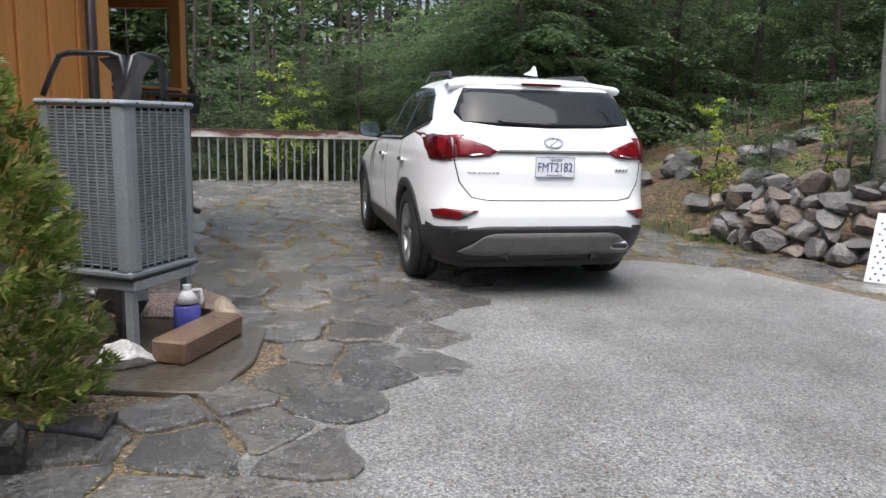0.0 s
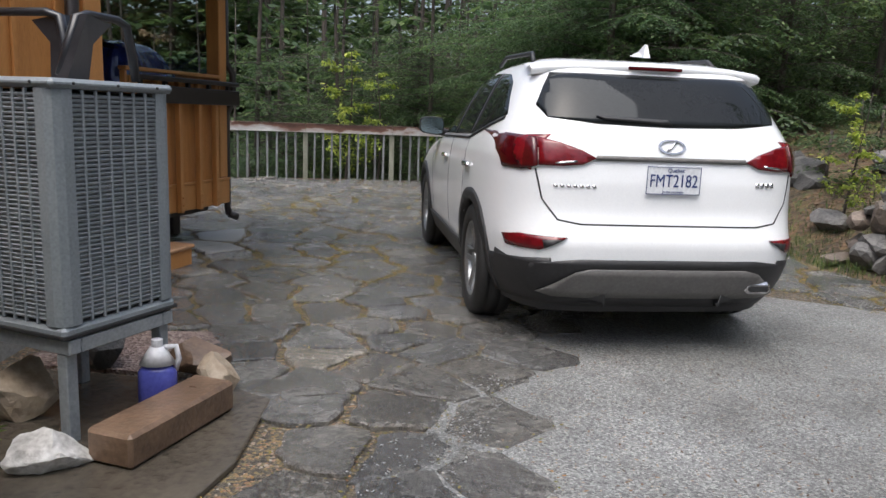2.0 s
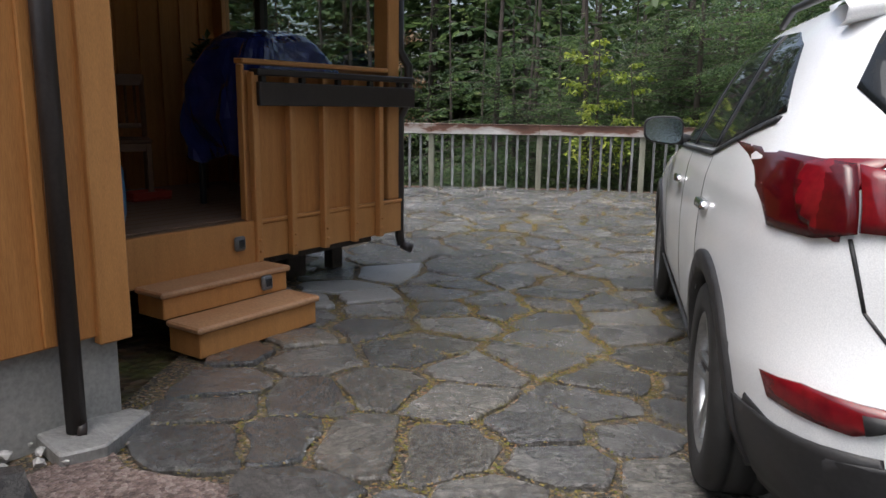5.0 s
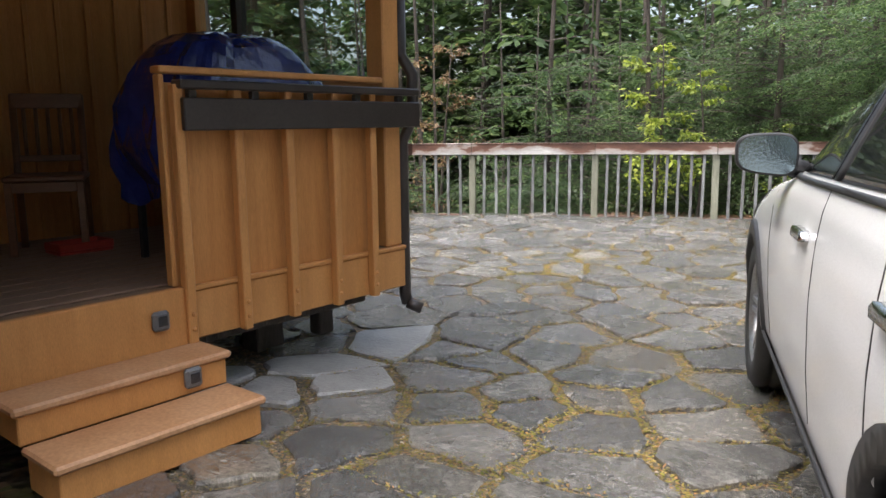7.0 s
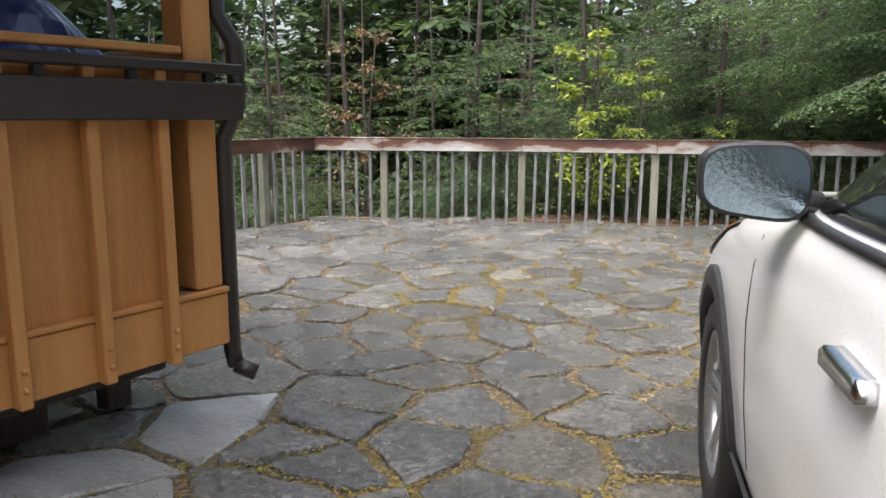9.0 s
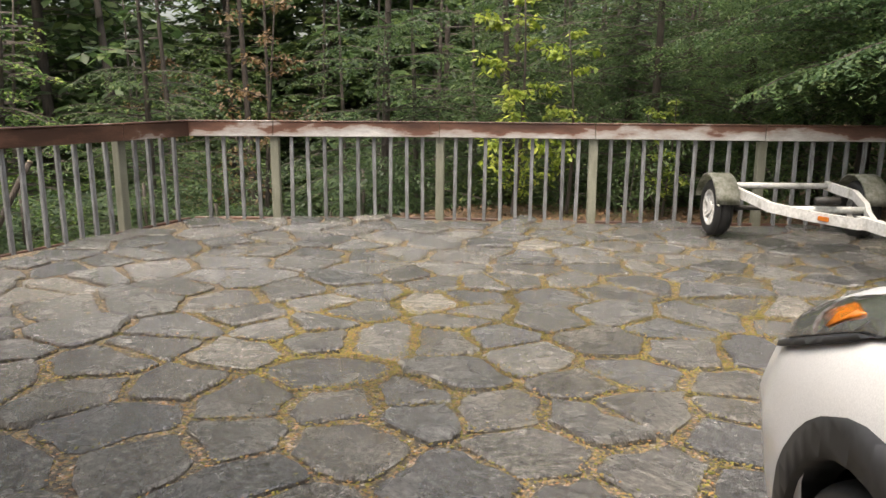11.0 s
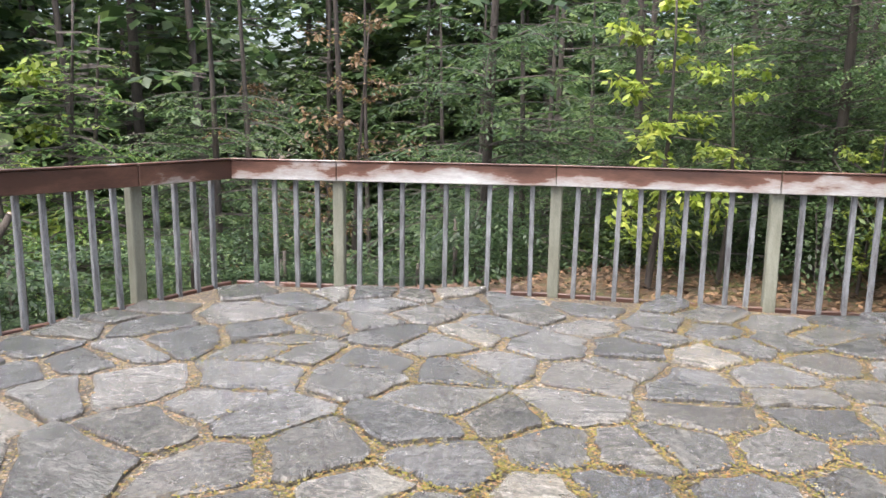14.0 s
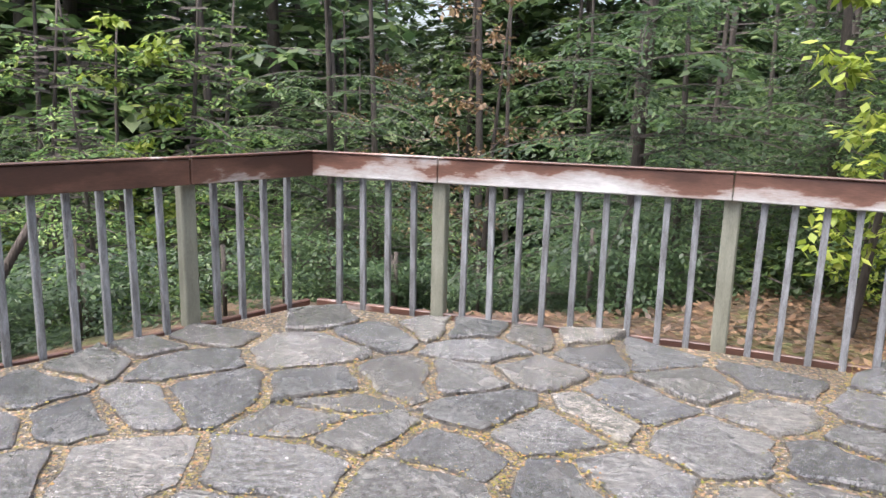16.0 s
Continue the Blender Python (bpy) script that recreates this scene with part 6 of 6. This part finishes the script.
# the body of the woods: open towards the left, thick ahead and on the bank
for ring, (n, r0, r1, gap) in enumerate(((20, 4.5, 9.5, 1.8), (46, 8.5, 15.0, 1.9), (46, 14.0, 27.0, 2.4), (100, 26, 48, 2.2))):
    made = 0
    for _ in range(4000):
        if made >= n:
            break
        deg = rnd.uniform(-35, 190)
        a = radians(deg)
        r = rnd.uniform(r0, r1)
        x, y = -2.5 + r * 1.05 * math.cos(a), 13.0 + r * math.sin(a)
        if not free(x, y, gap, used) or (ring < 2 and hides(x, y)):
            continue
        if deg > 135 and ring == 0 and rnd.random() < 0.8:
            continue
        if 3.0 < x < 10 and y < 17.8:
            continue
        if ring == 2 and x > 3 and y < 22 and rnd.random() < 0.5:
            continue
        if ring < 2 and x > 2.6 and y < 19 and (ring == 0 or rnd.random() < 0.75):
            continue
        used.append(Vector((x, y)))
        put(rnd.choice((protos, far_protos, mid_protos, [back_proto])[ring]), x, y, rnd.uniform(0.8, 1.1) * (0.8 if deg > 140 and ring < 2 else 1))
        made += 1
for px, py, ps in ((-16.0, 23.0, 1.0), (-14.2, 25.4, 0.9), (-17.8, 20.6, 0.9)):
    plant(poles[1], px, py, ps)
for _ in range(12):
    a = radians(rnd.uniform(0, 180))
    r = rnd.uniform(9, 22)
    x, y = -2.5 + r * math.cos(a), 14 + r * math.sin(a)
    if free(x, y, 0.8, used):
        plant(rnd.choice(poles), x, y, rnd.uniform(0.7, 1.2))
for _ in range(44):
    a = radians(rnd.uniform(105, 188))
    r = rnd.uniform(17, 40)
    x, y = -2.5 + r * math.cos(a), 13 + r * math.sin(a)
    if free(x, y, 1.6, used):
        plant(back_proto, x, y, rnd.uniform(0.8, 1.1))
# trees behind the viewer close the place
for x, y in ((8, -3), (4, -8), (-1, -10), (9, 3), (-6, -11), (11, 8), (12, -8), (2, -6), (-14, 2)):
    put(rnd.choice(mid_protos), x, y, 1.1)
# kinds that found no place above stand far back in the woods
for i, proto in enumerate(protos + far_protos + mid_protos + [back_proto, tall_hem] + poles):
    if proto.matrix_world.translation.length < 0.01:
        put(proto, 9.0 + 2.5 * i, 27.0, 1.0)

# a grey trunk and a fallen log on the bank, a broken branch outside the railing
gt = thing("grey_trunk", Matrix.Translation((5.15, 10.0, land(5.15, 10.0) - 0.1)), "smooth grey tree trunk on the bank", "tree")
tube("trunk", [(0, 0, -0.2), (0.02, 0, 0.5), (-0.03, 0.03, 2.0), (0.04, 0, 4.5), (0, 0, 9)], 0.12, M_GREYBARK, gt, 12, radii=[0.17, 0.125, 0.115, 0.10, 0.05])
lg = thing("fallen_log", Matrix.Translation((4.75, 9.85, land(4.75, 9.85) + 0.1)), "brown fallen log lying on the bank", "log")
tube("log", [(-0.65, -0.25, -0.12), (-0.2, -0.08, 0.0), (0.3, 0.1, 0.14), (0.8, 0.2, 0.34)], 0.06, M_GREYBARK, lg, 10, radii=[0.035, 0.055, 0.065, 0.07])
bb = thing("broken_branch", Matrix.Translation((-7.05, 12.85, -0.15)), "broken branch with a pale cut end beyond the railing", "branch")
tube("stick", [(0, 0, -0.3), (-0.02, 0.1, 0.2), (0.06, 0.35, 0.66), (0.10, 0.45, 0.84)], 0.026, M_BARK, bb, 8, radii=[0.035, 0.03, 0.027, 0.026])
bm = bmesh.new()
bmesh.ops.create_cone(bm, cap_ends=True, segments=10, radius1=0.026, radius2=0.022, depth=0.012, matrix=Matrix.Translation((0.102, 0.455, 0.85)) @ Matrix.Rotation(radians(-28), 4, "X"))
part("cut_end", bm, M_TANROCK, bb, "pale cut end")

# low shrubs and ferns behind the railing and on the bank
shrub = thing("shrub", None, "low leafy green shrub", "shrub", "understorey shrubs")
leafy("leaves", None, 560, 0.5, 0.5, 0.36, 0.065, M_SHRUB, 8, shrub, 0.33)
fern = thing("young_hemlock_shrub", None, "low spreading hemlock seedling on the bank", "shrub", "hemlock seedlings")
L = Leaves()
fr = random.Random(5)
for k in range(20):
    a = fr.uniform(0, 6.283)
    spray(L, fr, Vector((0, 0, fr.uniform(0.05, 0.6))), Vector((math.cos(a), math.sin(a), 0.3)), fr.uniform(0.4, 0.8), 0.1, 0.06, 0.013, 0.1)
raw("crown", L.v, L.f, M_HEMSHADED, fern)
tube("stem", [(0, 0, -0.1), (0, 0, 0.7)], 0.02, M_BARK, fern, 6)
for _ in range(46):
    for _t in range(60):
        x, y = rnd.uniform(-11, 1), rnd.uniform(10.8, 20)
        if not inside(PATIO, x, y) and free(x, y, 0.1, []) and (x < -5.6 or side_of(RAIL_LONG, Vector((x, y))) > 3.0) or (x < -7.3 and y > 11):
            break
    else:
        continue
    put(fern if x < -5.5 or rnd.random() < 0.4 else shrub, x, y, rnd.uniform(0.7, 1.3))
for _ in range(30):
    for _t in range(60):
        x, y = rnd.uniform(2.8, 9), rnd.uniform(9.5, 19)
        if side_of(HILL_FOOT, Vector((x, y))) > 0.9:
            break
    else:
        continue
    put(rnd.choice((fern, fern, shrub)), x, y, rnd.uniform(0.5, 1.1))
for i, (x, y) in enumerate(((4.95, 10.4),)):
    put(fern, x, y, 1.4)
# grass at the drive's edge
gl = Leaves()
gr = random.Random(14)
for _ in range(2600):
    x, y = gr.uniform(2.4, 4.0), gr.uniform(8.6, 12)
    if side_of(HILL_FOOT, Vector((x, y))) > -0.6 and (x < 3.3 or y > 9.8):
        z = land(x, y) + 0.02
        a = gr.uniform(0, 6.28)
        gl.leaf(Vector((x, y, max(z, -0.01))), Vector((0.4 * math.cos(a), 0.4 * math.sin(a), 1)).normalized(), Vector((-math.sin(a), math.cos(a), 0)), gr.uniform(0.05, 0.13), 0.004)
tagged(raw("grass", gl.v, gl.f, M_SHRUB), "patchy short grass at the edge of the paving", "grass", kind="stuff")
# leaf litter on the bank and behind the railing
fl = Leaves()
for i in range(15000):
    x, y = (gr.uniform(-8, 9), gr.uniform(8.5, 22)) if i < 8000 else (gr.uniform(-6.6, 1.0), gr.uniform(15.2, 21))
    p = Vector((x, y))
    if inside(PATIO, x, y):
        continue
    if side_of(HILL_FOOT, p) > 0.3 or (side_of(RAIL_MAIN[::-1], p) > 0.1 and x > -6.6):
        a = gr.uniform(0, 6.28)
        fl.leaf(Vector((x, y, land(x, y) + 0.025)), Vector((math.cos(a), math.sin(a), gr.uniform(-.1, .5))).normalized(), Vector((-math.sin(a), math.cos(a), gr.uniform(-.4, .4))).normalized(), gr.uniform(0.05, 0.10), 0.022)
M_LITTER = leaf_material("brown_fallen_leaves", (0.06, 0.036, 0.022), (0.14, 0.078, 0.045), (0.26, 0.16, 0.10), 0.1)
tagged(raw("fallen_leaves", fl.v, fl.f, M_LITTER), "brown fallen leaves on the forest floor", "leaves", kind="stuff")

# ---------- cedar hedge by the house ----------
hedge = thing("cedar_bush", Matrix.Translation((-1.62, 3.78, 0)), "dense cedar bush with brown-tipped green sprays", "bush")
L = Leaves()
hr = random.Random(19)
for _ in range(2100):
    z = hr.uniform(0.08, 1.75)
    R = 0.66 * (1 - (z / 2.1) ** 2.2) * (0.8 + 0.2 * min(1, z / 0.25))
    a = hr.uniform(0, 6.283)
    R *= 1 + 0.16 * noise.noise((math.cos(a) * 2, math.sin(a) * 2, z * 3))
    k = math.sqrt(hr.uniform(0.35, 1))
    c = Vector((math.cos(a) * R * k, math.sin(a) * R * k, z))
    d = Vector((math.cos(a), math.sin(a), hr.uniform(0.1, 1.1))).normalized()
    fan = d.cross(Vector((hr.uniform(-1, 1), hr.uniform(-1, 1), hr.uniform(-1, 1)))).normalized()
    for j in range(7):
        ang = (j - 3) * 0.26 + hr.uniform(-.1, .1)
        dd = (d * math.cos(ang) + fan * math.sin(ang)).normalized()
        for q in range(2):
            L.leaf(c + dd * 0.035 * q, dd, dd.cross(d.cross(fan)).normalized(), hr.uniform(0.035, 0.065), 0.007)
raw("sprays", L.v, L.f, M_CEDAR, hedge)
tube("stem", [(0, 0, -0.1), (0.02, 0, 0.8), (0, 0, 1.6)], 0.05, M_BARK, hedge, 8, radii=[0.06, 0.04, 0.01])

# ---------- flagstones ----------
def clip_cell(seed, others, box_r):
    cell = [seed + Vector(v) * box_r for v in ((-1, -1), (1, -1), (1, 1), (-1, 1))]
    for o in others:
        mid, n = (seed + o) / 2, o - seed
        outp = []
        for i in range(len(cell)):
            a, b = cell[i], cell[(i + 1) % len(cell)]
            da, db = (a - mid).dot(n), (b - mid).dot(n)
            if da <= 0:
                outp.append(a)
            if da * db < 0:
                outp.append(a.lerp(b, da / (da - db)))
        cell = outp
        if len(cell) < 3:
            return []
    return cell


sr = random.Random(41)
seeds = []
sx, sy = 0.45, 0.34
row = 0
y = 2.4
while y < 18.2:
    x = -7.2 + (row % 2) * sx * 0.5
    while x < 5.2:
        p = Vector((x + sr.uniform(-0.17, 0.17), y + sr.uniform(-0.13, 0.13)))
        seeds.append(p)
        x += sx
    y += sy
    row += 1
# a few merged: drop some seeds for larger stones
seeds = [p for p in seeds if sr.random() > 0.10]


def in_paving(p):
    if not inside(PATIO, p.x, p.y):
        return False
    if inside([(-2.1, 5.6), (-1.3, 5.65), (-1.15, 6.05), (-1.35, 6.45), (-1.9, 6.35), (-2.1, 6.4)], p.x, p.y):
        return False
    if inside([(-2.0, 4.35), (-0.62, 4.35), (-0.6, 4.95), (-0.70, 5.55), (-2.0, 5.65)], p.x, p.y):
        return False
    return True


stones = []
for s0 in seeds:
    if not in_paving(s0):
        continue
    near = sorted((o for o in seeds if o is not s0 and abs(o.x - s0.x) < 1.5 and abs(o.y - s0.y) < 1.5), key=lambda o: (o - s0).length)[:16]
    cell = clip_cell(s0, near, 0.62)
    if len(cell) >= 3:
        stones.append((s0, cell))


def stone_mesh(cell, c):
    """A flat stone: chamfered, with a broken outline, in from its joint."""
    gap = sr.uniform(0.022, 0.042) if c.y > 7.5 else sr.uniform(0.013, 0.028)
    pts = []
    n = len(cell)
    for i in range(n):
        a, b = cell[i], cell[(i + 1) % n]
        L = (b - a).length
        if L < 0.05:
            pts.append(a.lerp(b, 0.5))
            continue
        k = 2 if L < 0.3 else 3
        for t in [0.10] + [0.10 + 0.8 * j / (k) for j in range(1, k)] + [0.90]:
            q = a.lerp(b, t)
            d = (q - c)
            q = c + d * (1 - gap / max(0.1, d.length)) + Vector((sr.uniform(-.016, .016), sr.uniform(-.016, .016)))
            pts.append(q)
    top = sr.uniform(-0.004, 0.014)
    tx, ty = sr.uniform(-0.03, 0.03), sr.uniform(-0.03, 0.03)
    m = len(pts)
    v, f = [], []
    for q in pts:
        v.append((q.x - c.x, q.y - c.y, -0.045))
    for q in pts:
        v.append((q.x - c.x, q.y - c.y, top - 0.009))
    for q in pts:
        d = (q - c)
        e = d * (1 - 0.014 / max(0.08, d.length))
        v.append((e.x, e.y, top + e.x * tx + e.y * ty))
    for r in range(2):
        for i in range(m):
            j = (i + 1) % m
            f.append((r * m + i, r * m + j, (r + 1) * m + j, (r + 1) * m + i))
    f.append(tuple(range(2 * m, 3 * m)))
    return v, f


near_stones = sorted(stones, key=lambda s: abs(s[0].x + 1.6 + (s[0].y - 7) * 0.22) + 0.25 * abs(s[0].y - 10))
near_set = {id(s[0]) for s in near_stones[:300]}
jv, jf = [], []
for c, cell in stones:
    v, f = stone_mesh(cell, c)
    pale = inside([(-3.3, 8.35), (-2.5, 8.3), (-2.35, 9.75), (-3.0, 10.0)], c.x, c.y)
    if id(c) in near_set or pale:
        raw("flagstone", v, f, M_PALESTONE if pale else M_STONE, patio).location = (c.x, c.y, 0)
    else:
        o = len(jv)
        jv += [(x + c.x, y + c.y, z) for x, y, z in v]
        jf += [tuple(i + o for i in q) for q in f]
raw("outer_flagstones", jv, jf, M_STONE, patio, "further grey flagstones")["kind"] = "stuff"

# leaf bits and moss tufts caught in the joints
bits = Leaves()
br = random.Random(6)
for c, cell in stones:
    far = c.y > 8
    for i in range(len(cell)):
        a, b = cell[i], cell[(i + 1) % len(cell)]
        amount = noise.noise((c.x * 0.5, c.y * 0.5, 2)) + ((0.62 if c.x > -3.2 and c.y < 16 else 0.4 if c.x > -4.3 and c.y < 15 else 0.05) if far else -0.12)
        for _ in range(int((b - a).length * 290 * max(0.08, amount))):
            q = a.lerp(b, br.random()) + Vector((br.gauss(0, 0.028), br.gauss(0, 0.028)))
            ang = br.uniform(0, 6.28)
            d = Vector((math.cos(ang), math.sin(ang), br.uniform(-0.1, 0.2))).normalized()
            bits.leaf(Vector((q.x, q.y, br.uniform(-0.018, 0.006))), d, Vector((-math.sin(ang), math.cos(ang), br.uniform(-.4, .4))).normalized(), br.uniform(0.010, 0.025), br.uniform(0.003, 0.0065))
tagged(raw("leaf_bits", bits.v, bits.f, M_FLAKE), "small yellow and orange leaf bits lying in the joints", "leaves", kind="stuff")
# gravel grains and scattered bits on the drive
gb = Leaves()
for _ in range(2600):
    x, y = br.uniform(-0.7, 4.5), br.uniform(2.2, 8)
    if inside(drive, x, y):
        ang = br.uniform(0, 6.28)
        gb.leaf(Vector((x, y, -0.008)), Vector((math.cos(ang), math.sin(ang), 0.15)).normalized(), Vector((-math.sin(ang), math.cos(ang), 0)), br.uniform(0.01, 0.03), 0.005)
tagged(raw("drive_leaf_bits", gb.v, gb.f, M_LITTER), "scattered tan leaf bits on the crushed stone", "leaves", kind="stuff")
chips = Leaves()
for _ in range(3000):
    k = br.randrange(1, 10)
    (x0, y0), (x1, y1) = drive[k], drive[k + 1]
    t = br.random()
    x, y = x0 + (x1 - x0) * t + abs(br.gauss(0, 0.16)) * (1 if k > 7 else -1) + 0.25, y0 + (y1 - y0) * t + br.gauss(0, 0.1)
    ang = br.uniform(0, 6.28)
    chips.leaf(Vector((x, y, br.uniform(0.004, 0.016))), Vector((math.cos(ang), math.sin(ang), br.uniform(-0.3, 0.3))).normalized(), Vector((-math.sin(ang), math.cos(ang), br.uniform(-0.3, 0.3))).normalized(), br.uniform(0.008, 0.022), br.uniform(0.003, 0.007))
tagged(raw("loose_chips", chips.v, chips.f, M_GRAVEL), "grey stone chips strewn over the edge of the paving", "gravel", kind="stuff")
